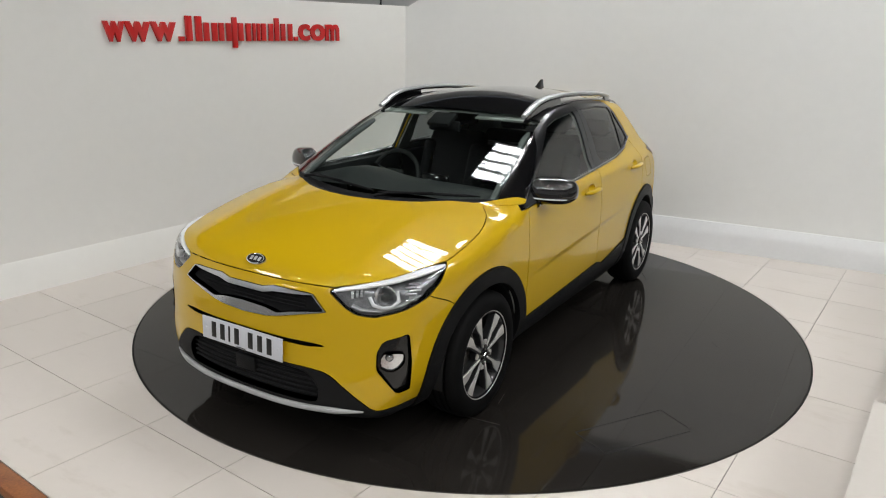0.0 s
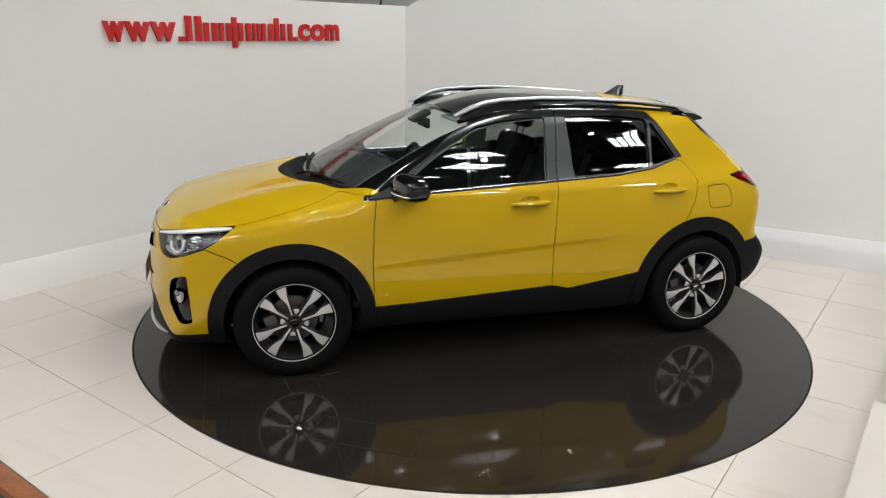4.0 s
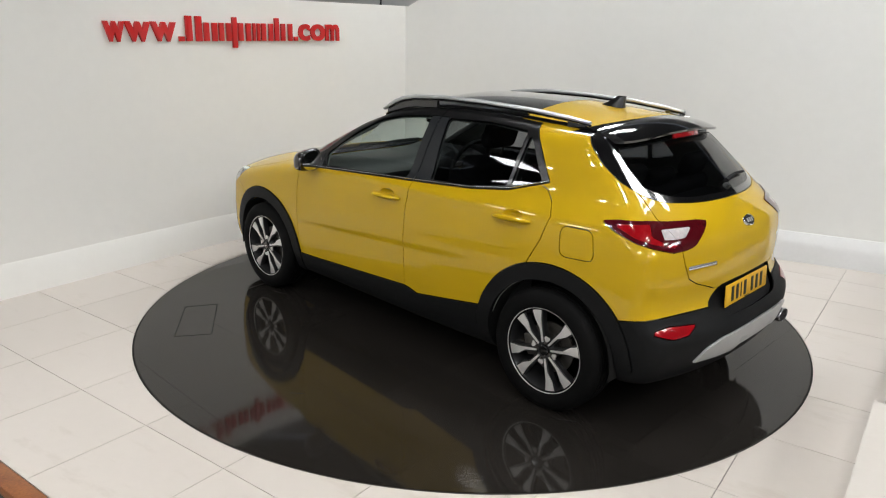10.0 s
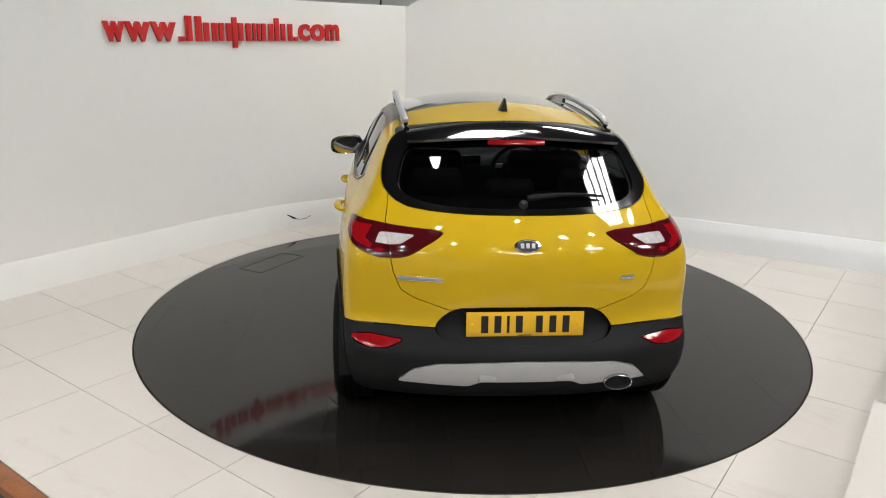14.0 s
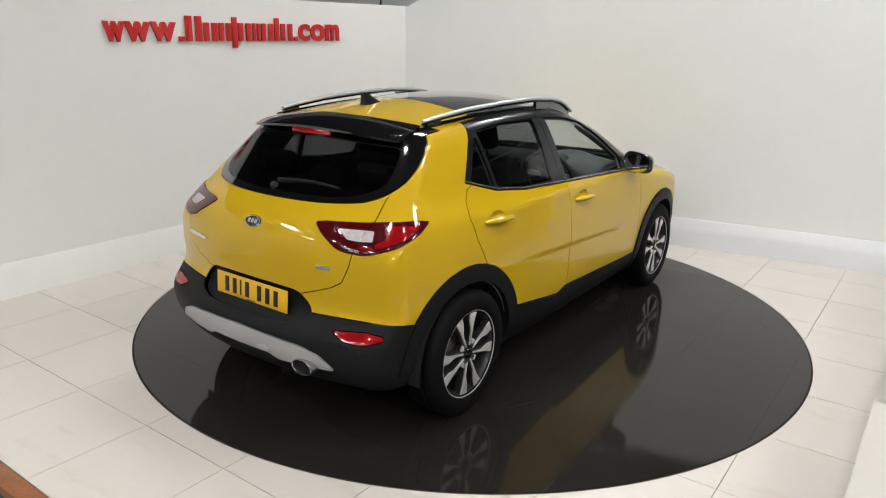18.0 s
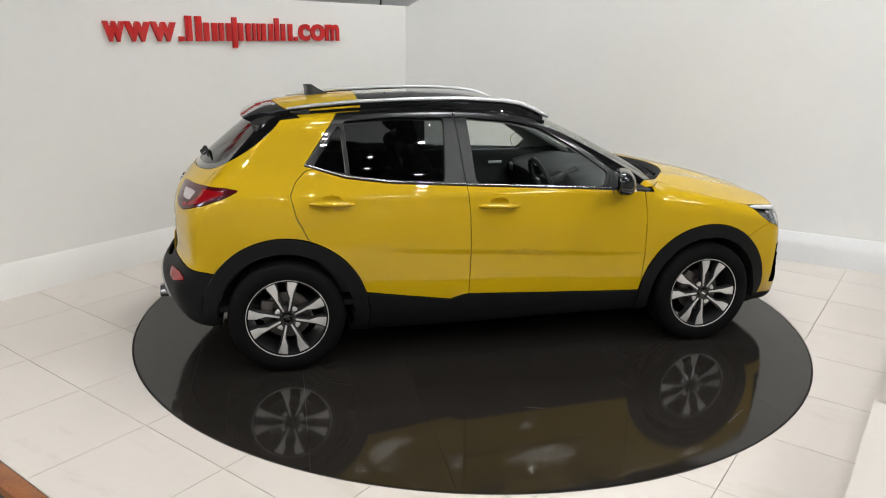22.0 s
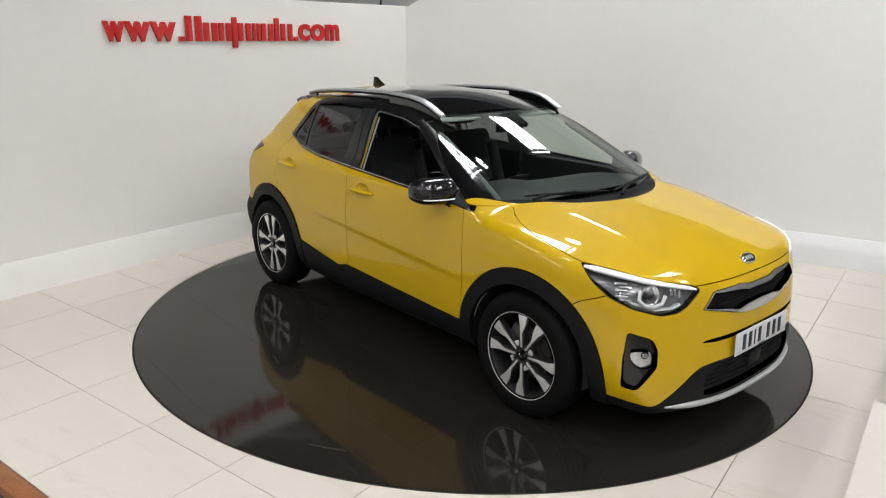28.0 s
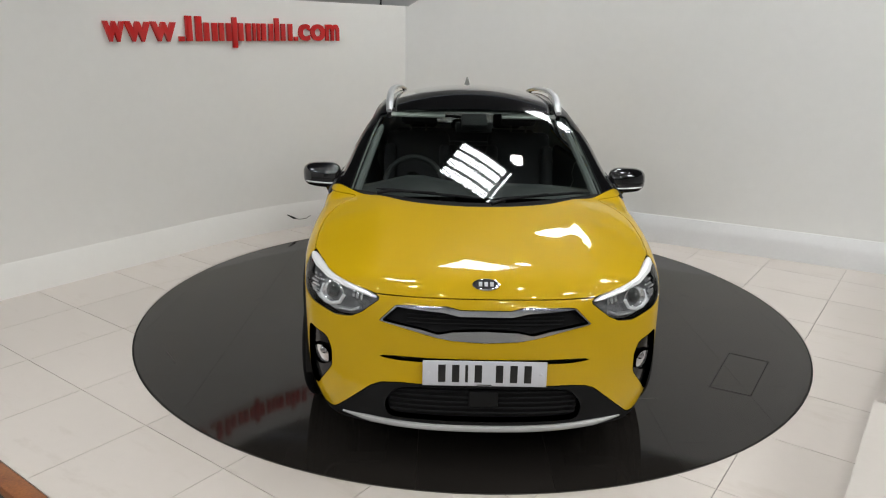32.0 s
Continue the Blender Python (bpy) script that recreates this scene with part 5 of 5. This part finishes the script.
# door handles, belt trim, mirrors
for side in (1, -1):
    for door, hx, hz, key in ((DOORS[side][0], -0.085, 0.945, True), (DOORS[side][1], -1.030, 0.979, False)):
        pts, rad = [], []
        for k in range(9):
            f = k / 8
            x = hx + 0.117 - 0.234 * f
            p, n = at_side(x, hz - 0.016 + 0.004 * f)
            lift = 0.004 + 0.030 * (1 - abs(2 * f - 1) ** 3.0)
            pts.append(flip(p + n * lift, side))
            rad.append(0.011 + 0.010 * (1 - abs(2 * f - 1) ** 4))
        h = part("door_handle", sweep(pts, rad, 10, 0.7), YELLOW, door)
        cup = bmesh.new()
        rows = []
        for r_ in (1.05, 0.9, 0.65, 0.35, 0.02):
            row = []
            for k in range(24):
                a = 2 * math.pi * k / 24
                p, n = at_side(hx + 0.062 * r_ * math.cos(a), hz + 0.003 + 0.026 * r_ * math.sin(a))
                row.append(cup.verts.new(flip(p - n * (0.022 * (1 - min(r_, 1) ** 2) + 0.0005), side)))
            rows.append(row)
        for r0, r1 in zip(rows, rows[1:]):
            for k in range(24):
                cup.faces.new((r0[k], r0[(k + 1) % 24], r1[(k + 1) % 24], r1[k]))
        part("handle_recess", cup, YELLOW, door, "", None, 60)
        if key:
            p, n = at_side(hx - 0.068, hz - 0.010)
            part("keyhole", lathe([(0.0, 0.002), (0.006, 0.002), (0.007, 0.0)], 14), INK, door, "", Matrix.Translation(flip(p + n * 0.0385, side)) @ flip(n, side).to_track_quat("Y", "Z").to_matrix().to_4x4())
    for door, xs in ((DOORS[side][0], np.linspace(0.60, -0.262, 22)), (DOORS[side][1], np.linspace(-0.277, -1.163, 24))):
        bx, bz = [b[0] for b in BELT[::-1]], [b[1] for b in BELT[::-1]]
        pts = []
        for x in xs:
            p, n = at_side(float(x), float(np.interp(x, bx, bz)) + 0.008)
            pts.append(flip(p + n * 0.004, side))
        part("belt_trim", sweep(pts, 0.0040, 8), TRIM, door, "chrome trim strip below the windows")
    # mirror
    bm = bmesh.new()
    bmesh.ops.create_uvsphere(bm, u_segments=28, v_segments=18, radius=1.0)
    def shell(c):
        sx, sy, sz = (math.copysign(abs(w) ** e, w) for w, e in ((c.x, 0.72), (c.y, 0.62), (c.z, 0.62)))
        if sx < 0:
            sx *= 0.34
        # the shell is shallow and low at its outer end, its nose slopes back towards the top
        sx *= 1.0 - 0.22 * max(0.0, sz)
        out = 0.5 + 0.5 * sy
        return Vector((0.672 + 0.092 * sx - 0.082 * out, (0.902 + 0.117 * sy) * side, 1.058 + (0.076 - 0.012 * out) * sz + 0.006 * (1 - out) + 0.010 * sx * (-1 if sz < 0 else 0.2)))

    for v in bm.verts:
        v.co = shell(v.co)
    mh = part("door_mirror", bm, GLOSS, DOORS[side][0], "gloss black door mirror", None, 60)
    part("mirror_glass", lathe([(0.0, 0.0), (0.052, 0.001), (0.054, 0.004)], 24), CHROME, DOORS[side][0], "mirror glass", Matrix.Translation((0.597, 0.903 * side, 1.060)) @ pose(0, 0, 0, 0, 0, 90 + 17 * side) @ Matrix.Diagonal((1.85, 1, 1.2, 1)))
    ind = []
    for k in range(9):
        cy, cz = -0.75 + 0.2 * k * 0.86, -0.22
        ind.append(shell(Vector((math.sqrt(max(0.0, 1 - cy * cy - cz * cz)), cy, cz))) + Vector((0.001, 0, 0)))
    part("indicator_strip", sweep(ind, [0.002] + [0.005] * 7 + [0.003], 8, 0.8), BROW, DOORS[side][0], "pale indicator strip on the mirror")
    p, n = at_side(0.72, 1.0)
    part("mirror_arm", sweep([flip(p - n * 0.01, side), flip((0.70, 0.84, 1.000), side), flip((0.665, 0.885, 1.020), side)], [0.040, 0.030, 0.030], 10, 0.7), GLOSS, DOORS[side][0], "black mirror arm")
    sail = [(0.872, 0.994), (0.80, 1.000), (0.70, 1.004), (0.588, 1.012), (0.618, 1.095), (0.70, 1.062), (0.80, 1.024)]
    bm = bmesh.new()
    pts = [at_side(x, z) for x, z in sail]
    a = [bm.verts.new(flip(p + n * 0.006, side)) for p, n in pts]
    b = [bm.verts.new(flip(p - n * 0.006, side)) for p, n in pts]
    bm.faces.new(a), bm.faces.new(b[::-1])
    for k in range(len(a)):
        bm.faces.new((a[k], b[k], b[(k + 1) % len(a)], a[(k + 1) % len(a)]))
    part("mirror_sail", bm, CABIN, DOORS[side][0], "black plastic mirror triangle", None, 30)


# number plates: blank bars in place of the characters
def number_plate(name, mat, x, z, facing, tilt, lab):
    m = Matrix.Translation((x, 0, z)) @ pose(0, 0, 0, 0, 0, 90 if facing > 0 else -90) @ pose(0, 0, 0, -tilt, 0, 0)
    pl = part(name, box(0.522, 0.006, 0.112, 0.003, None), mat, car, lab, m)
    for k, cx in enumerate((-0.180, -0.122, -0.076, -0.027, 0.062, 0.122, 0.181)):
        part("bar", box(0.031 if k != 2 else 0.012, 0.0016, 0.078, 0.0008, Matrix.Translation((cx, -0.0036, 0.0))), INK, pl)
    part("bar", box(0.06, 0.0016, 0.004, 0.0, Matrix.Translation((0.0, -0.0036, -0.050))), INK, pl)
    for cx in (-0.235, 0.235):
        part("screw_cap", lathe([(0.0, -0.005), (0.006, -0.005), (0.007, -0.003)], 12), mat, pl, "", Matrix.Translation((cx, 0, 0)))


number_plate("front_plate", WHITE_PLATE, 2.086, 0.492, 1, 3, "white front number plate with black bars")
number_plate("rear_plate", YELLOW_PLATE, -1.936, 0.642, -1, 4, "yellow rear number plate with black bars")


def badge(x, z, way, tilt):
    m = Matrix.Translation((x, 0, z)) @ pose(0, 0, 0, 0, tilt, 0) @ pose(0, 0, 0, 0, 0, -90 if way > 0 else 90)
    bd = part("badge", lathe([(0.0, 0.003), (0.040, 0.003), (0.050, 0.006), (0.058, 0.003), (0.060, -0.004)], 40), CHROME, car if way > 0 else tail, "oval chrome badge", m @ Matrix.Diagonal((1.0, 1, 0.52, 1)))
    part("badge_face", lathe([(0.0, 0.0050), (0.049, 0.0045), (0.050, 0.003)], 40), INK, bd, "black badge face")
    for dx in (-0.024, 0.0, 0.024):
        part("badge_bar", box(0.015, 0.003, 0.042, 0.001, Matrix.Translation((dx, 0.0055, 0))), SILVER, bd, "plain silver bar")


p, n = at_top(1.965, 0.0)
badge(p.x + n.x * 0.003, p.z + n.z * 0.003, 1, -math.degrees(math.asin(max(-1, min(1, n.z)))))
p, n = at_rear(0.0, 0.985)
badge(p.x + n.x * 0.003, p.z + n.z * 0.003, -1, math.degrees(math.asin(n.z)))
for y, z, w in ((0.462, 0.838, 0.20), (-0.455, 0.842, 0.07)):
    p, n = at_rear(abs(y), z)
    p, n = flip(p, 1 if y > 0 else -1), flip(n, 1 if y > 0 else -1)
    part("model_bar", box(w, 0.004, 0.018, 0.001, Matrix.Translation(p + n * 0.002) @ (-n).to_track_quat("Y", "Z").to_matrix().to_4x4()), CHROME, tail, "plain chrome bar on the tailgate")

# wipers
for y0, y1, x0, x1 in ((-0.55, 0.02, 0.985, 1.105), (0.06, 0.62, 1.11, 0.965)):
    pts = []
    for k in range(8):
        f = k / 7
        y = y0 + (y1 - y0) * f
        x = x0 + (x1 - x0) * f + 0.015 * math.sin(math.pi * f)
        p, n = at_top(x, abs(y))
        pts.append(flip(p, 1 if y > 0 else -1) + Vector((0, 0, 0.009)))
    part("wiper_blade", sweep(pts, [0.004] + [0.008] * 6 + [0.004], 6), BLADE, car, "black windscreen wiper")
    arm = [pts[0] + Vector((0.055, 0.01, -0.012)), pts[1] + Vector((0.035, 0, 0.002)), pts[4] + Vector((0.004, 0, 0.008))]
    part("wiper_arm", sweep(arm, [0.010, 0.008, 0.005], 8), BLADE, car, "black wiper arm")
wr = []
for k in range(8):
    f = k / 7
    p, n = at_rear(abs(-0.02 - 0.36 * f), 1.152 + 0.012 * math.sin(math.pi * f))
    wr.append(Vector((p.x, -0.02 - 0.36 * f, p.z)) + n * 0.016)
part("rear_wiper", sweep(wr, [0.014, 0.013, 0.011, 0.010, 0.009, 0.008, 0.007, 0.004], 8), BLADE, tail, "black rear wiper")
p, n = at_rear(0.0, 1.135)
part("wiper_hub", lathe([(0.0, 0.024), (0.012, 0.023), (0.017, 0.014), (0.020, 0.0)], 18), CABIN, tail, "black wiper hub", Matrix.Translation(p) @ n.to_track_quat("Y", "Z").to_matrix().to_4x4())

# pale inner trim along the windscreen pillars
for side in (1, -1):
    trim = []
    for k in range(12):
        x = 0.32 + 0.70 * k / 11
        p, n = at_top(x, 0.604 + 0.150 * (x - 0.276) - 0.030)
        trim.append(flip(p - n * 0.034, side))
    part("pillar_trim", sweep(trim, [0.012] + [0.021] * 10 + [0.012], 8), PILLAR, car, "grey windscreen pillar trim")

# moulded ribs of the rear skid plate
for y in (-0.17, 0.17):
    p, n = at_rear(abs(y), 0.440)
    part("skid_rib", box(0.030, 0.085, 0.050, 0.012, Matrix.Translation((p.x + 0.001, y, 0.432)) @ pose(0, 0, 0, 0, 8, 0)), SKID, car, "moulded rib of the skid plate")

# exhaust, air intake slats, front sensor, grille mesh
part("exhaust_tip", lathe([(0.060, 0.10), (0.066, 0.0), (0.070, -0.004), (0.074, 0.0), (0.074, 0.10)], 28, "y"), TRIM, car, "oval bright exhaust tip", Matrix.Translation((-2.008, -0.418, 0.386)) @ pose(0, 0, 0, 0, 0, -90) @ Matrix.Diagonal((0.88, 1, 0.50, 1)))
part("exhaust_core", lathe([(0.0, 0.012), (0.066, 0.012)], 24, "y"), BLADE, car, "", Matrix.Translation((-2.008, -0.418, 0.386)) @ pose(0, 0, 0, 0, 0, -90) @ Matrix.Diagonal((0.88, 1, 0.50, 1)))
for k in range(5):
    z = 0.292 + 0.024 * k
    pts = []
    for j in range(13):
        y = -0.40 + 0.8 * j / 12
        p, n = at_front(abs(y), z)
        pts.append(Vector((p.x - 0.020, y, z)))
    part("intake_slat", sweep(pts, 0.006, 6, 0.7), BLADE, car)
part("front_sensor", box(0.03, 0.125, 0.075, 0.008, Matrix.Translation((2.058, 0, 0.362))), CLAD, car, "dark grey square front sensor cover")
for k in range(5):
    z = 0.672 + 0.016 * k
    pts = []
    w = 0.33 if k else 0.10
    for j in range(13):
        y = -w + 2 * w * j / 12
        p, n = at_front(abs(y), z)
        pts.append(Vector((p.x - 0.022, y, z)))
    part("grille_bar", sweep(pts, 0.0035, 6), BLADE, gs)

# cabin: lining, floor, dashboard, wheel, seats
lin_v, lin_t, lin_n, base = [], [], [], 0
for sg in (1, -1):
    sk, nrm = SIDES[sg]
    c = sk.v[sk.t].mean(1)
    use = ~np.isin(sk.l, ["windscreen", "glass_front", "glass_rear", "glass_quarter", "rear_glass", "hole", "underbody"]) & (c[:, 2] > 0.42) & (c[:, 0] < 1.02) & (c[:, 0] > -1.83)
    t, v, n = sk.t[use], sk.v, nrm
    if sg < 0:
        v, n, t = v * MIRROR, n * MIRROR, t[:, ::-1]
    lin_v.append(v), lin_n.append(n), lin_t.append(t + base)
    base += len(v)
lin_v, lin_n, lin_t = np.vstack(lin_v), np.vstack(lin_n), np.vstack(lin_t)
used, inv = np.unique(lin_t, return_inverse=True)
add("cabin_lining", mesh_of("cabin_lining", lin_v[used] - lin_n[used] * 0.026, inv.reshape(-1, 3)[:, ::-1]), LINING, car, "grey cabin lining and headliner")
part("cabin_floor", box(2.7, 1.5, 0.04, 0.01, Matrix.Translation((-0.4, 0, 0.36))), CABIN, car)
part("firewall", box(0.04, 1.44, 0.62, 0.01, Matrix.Translation((0.98, 0, 0.66))), CABIN, car)
part("parcel_shelf", box(0.50, 1.16, 0.03, 0.01, Matrix.Translation((-1.45, 0, 1.0))), CABIN, car)
for side in (1, -1):
    for x0, x1 in ((0.82, -0.24), (-0.27, -1.1)):
        bm = bmesh.new()
        prof = []
        for k in range(9):
            x = x0 + (x1 - x0) * k / 8
            p, n = at_side(x, 1.0)
            prof.append((x, p.y))
        rows = [[bm.verts.new((x, (y - d) * side, z)) for d, z in ((0.055, 1.02), (0.085, 1.01), (0.10, 0.93), (0.085, 0.88), (0.12, 0.78), (0.12, 0.70), (0.09, 0.64), (0.09, 0.42))] for x, y in prof]
        for r0, r1 in zip(rows, rows[1:]):
            for k in range(7):
                bm.faces.new((r0[k], r0[k + 1], r1[k + 1], r1[k]))
        part("door_trim", bm, CABIN, car, "black door trim", None, 40)
    part("inner_handle", box(0.11, 0.012, 0.022, 0.005, Matrix.Translation((0.36, 0.735 * side, 0.915))), SILVER, car, "silver inner door handle")
# dashboard
bm = bmesh.new()
sec = [(0.99, 1.01), (0.80, 1.035), (0.62, 1.02), (0.50, 0.985), (0.455, 0.94), (0.46, 0.86), (0.50, 0.80), (0.55, 0.66), (0.66, 0.55)]
rows = []
for k in range(15):
    y = -0.70 + 1.4 * k / 14
    hump = 0.045 * math.exp(-((y + 0.36) / 0.17) ** 2)
    rows.append([bm.verts.new((x - (0.03 if 0.44 < x < 0.6 else 0) * math.exp(-(y / 0.2) ** 2), y, z + (hump if z > 0.97 and x < 0.9 else 0) - 0.03 * (abs(y) / 0.7) ** 4)) for x, z in sec])
for r0, r1 in zip(rows, rows[1:]):
    for k in range(len(sec) - 1):
        bm.faces.new((r0[k], r0[k + 1], r1[k + 1], r1[k]))
dash = part("dashboard", bm, CABIN, car, "black dashboard", None, 40)
part("centre_screen", box(0.02, 0.20, 0.11, 0.006, Matrix.Translation((0.44, 0.0, 0.965)) @ pose(0, 0, 0, 0, -12, 0)), GLOSS, dash, "black touch screen")
for y in (-0.62, -0.16, 0.16, 0.62):
    part("air_vent", box(0.02, 0.10, 0.06, 0.008, Matrix.Translation((0.462, y, 0.90))), SILVER, dash, "silver-framed air vent")
part("glovebox_lid", box(0.02, 0.36, 0.14, 0.01, Matrix.Translation((0.525, 0.38, 0.72)) @ pose(0, 0, 0, 0, 20, 0)), CABIN, dash)
sw_m = Matrix.Translation((0.36, -0.37, 0.945)) @ pose(0, 0, 0, 0, -24, 0)
bm = bmesh.new()
sweep([(0, 0.185 * math.cos(a), 0.185 * math.sin(a)) for a in [2 * math.pi * k / 36 for k in range(36)]], 0.016, 8, 1.0, True, bm, (1, 0, 0))
wheel_ob = part("steering_wheel", bm, CABIN, car, "black leather steering wheel", sw_m)
part("wheel_hub", box(0.04, 0.16, 0.12, 0.03, Matrix.Translation((0.02, 0, 0))), CABIN, wheel_ob)
for a in (0, 180, 270):
    m = pose(0, 0, 0, a, 0, 0) @ Matrix.Translation((0.012, 0.125, 0))
    part("wheel_spoke", box(0.016, 0.12, 0.035, 0.006, m), SILVER if a != 270 else CABIN, wheel_ob)
part("column", lathe([(0.045, 0.0), (0.05, 0.22)], 16, "x"), CABIN, wheel_ob, "", Matrix.Translation((0.02, 0, -0.02)))
part("centre_console", box(0.95, 0.20, 0.24, 0.04, Matrix.Translation((0.05, 0, 0.50))), CABIN, car, "black centre console")
part("gear_lever", sweep([(0.28, 0, 0.60), (0.27, 0, 0.70), (0.255, 0, 0.76)], [0.012, 0.010, 0.026], 10), GLOSS, car, "gear lever")


def cushion(sx, sy, sz, bevel, m, bm=None):
    return box(sx, sy, sz, bevel, m, 4, bm)


for y in (0.37, -0.37):
    seat = part("front_seat", cushion(0.50, 0.50, 0.16, 0.06, Matrix.Translation((-0.04, y, 0.585)) @ pose(0, 0, 0, 0, -8, 0)), FABRIC, car, "black fabric front seat")
    lean = Matrix.Translation((-0.30, y, 0.60)) @ pose(0, 0, 0, 0, -20, 0)
    part("backrest", cushion(0.13, 0.46, 0.62, 0.05, lean @ Matrix.Translation((0, 0, 0.31))), FABRIC, seat)
    for s in (1, -1):
        part("bolster", cushion(0.17, 0.09, 0.48, 0.04, lean @ Matrix.Translation((0.03, 0.20 * s, 0.27))), FABRIC, seat)
        part("headrest_post", lathe([(0.006, 0.0), (0.006, 0.12)], 8, "z"), STEEL, seat, "", lean @ Matrix.Translation((0, 0.055 * s, 0.60)))
    part("headrest", cushion(0.09, 0.26, 0.17, 0.042, lean @ Matrix.Translation((0.01, 0, 0.755))), FABRIC, seat, "black headrest")
bench = part("rear_bench", cushion(0.48, 1.26, 0.16, 0.05, Matrix.Translation((-0.93, 0, 0.60)) @ pose(0, 0, 0, 0, -8, 0)), FABRIC, car, "black fabric rear bench")
lean = Matrix.Translation((-1.18, 0, 0.62)) @ pose(0, 0, 0, 0, -22, 0)
part("backrest", cushion(0.13, 1.20, 0.52, 0.05, lean @ Matrix.Translation((0, 0, 0.26))), FABRIC, bench)
for y in (-0.36, 0.36, 0.0):
    part("headrest", cushion(0.08, 0.24, 0.13 if y else 0.09, 0.035, lean @ Matrix.Translation((0, y, 0.60 if y else 0.56))), FABRIC, bench, "black headrest")
part("rear_view_mirror", box(0.03, 0.23, 0.065, 0.012, Matrix.Translation((0.33, 0, 1.315))), BLADE, car, "black interior mirror")
part("mirror_stalk", sweep([(0.345, 0, 1.33), (0.40, 0, 1.345)], 0.012, 8), CABIN, car)
part("sensor_cover", box(0.13, 0.16, 0.03, 0.01, Matrix.Translation((0.36, 0, 1.355)) @ pose(0, 0, 0, 0, 27, 0)), BLADE, car, "black camera cover behind the windscreen")
for y in (0.36, -0.36):
    part("sun_visor", box(0.14, 0.36, 0.015, 0.006, Matrix.Translation((0.20, y, 1.385)) @ pose(0, 0, 0, 0, 14, 0)), LINING, car, "grey sun visor")

# silver lip under the front bumper
lip = []
for k in range(31):
    y = -0.615 + 1.23 * k / 30
    p, n = at_front(abs(y), 0.235)
    lip.append(Vector((p.x + 0.010, y, 0.226 + 0.016 * (abs(y) / 0.6) ** 2)))
part("front_lip", sweep(lip, [0.004 + 0.010 * min(1.0, 5.0 * (1 - abs(2 * k / 30 - 1))) for k in range(31)], 10, 1.0), SKID, car, "pale silver lip under the front bumper")



def motions():
    """The turntable and the car on it turn clockwise at one steady pace."""
    for ob in (turntable, car):
        walk(ob, [(t, pose(0, 0, 0, 0, 0, TURN(t)) @ SEAT[ob.name]) for t in range(0, 33)])


motions()
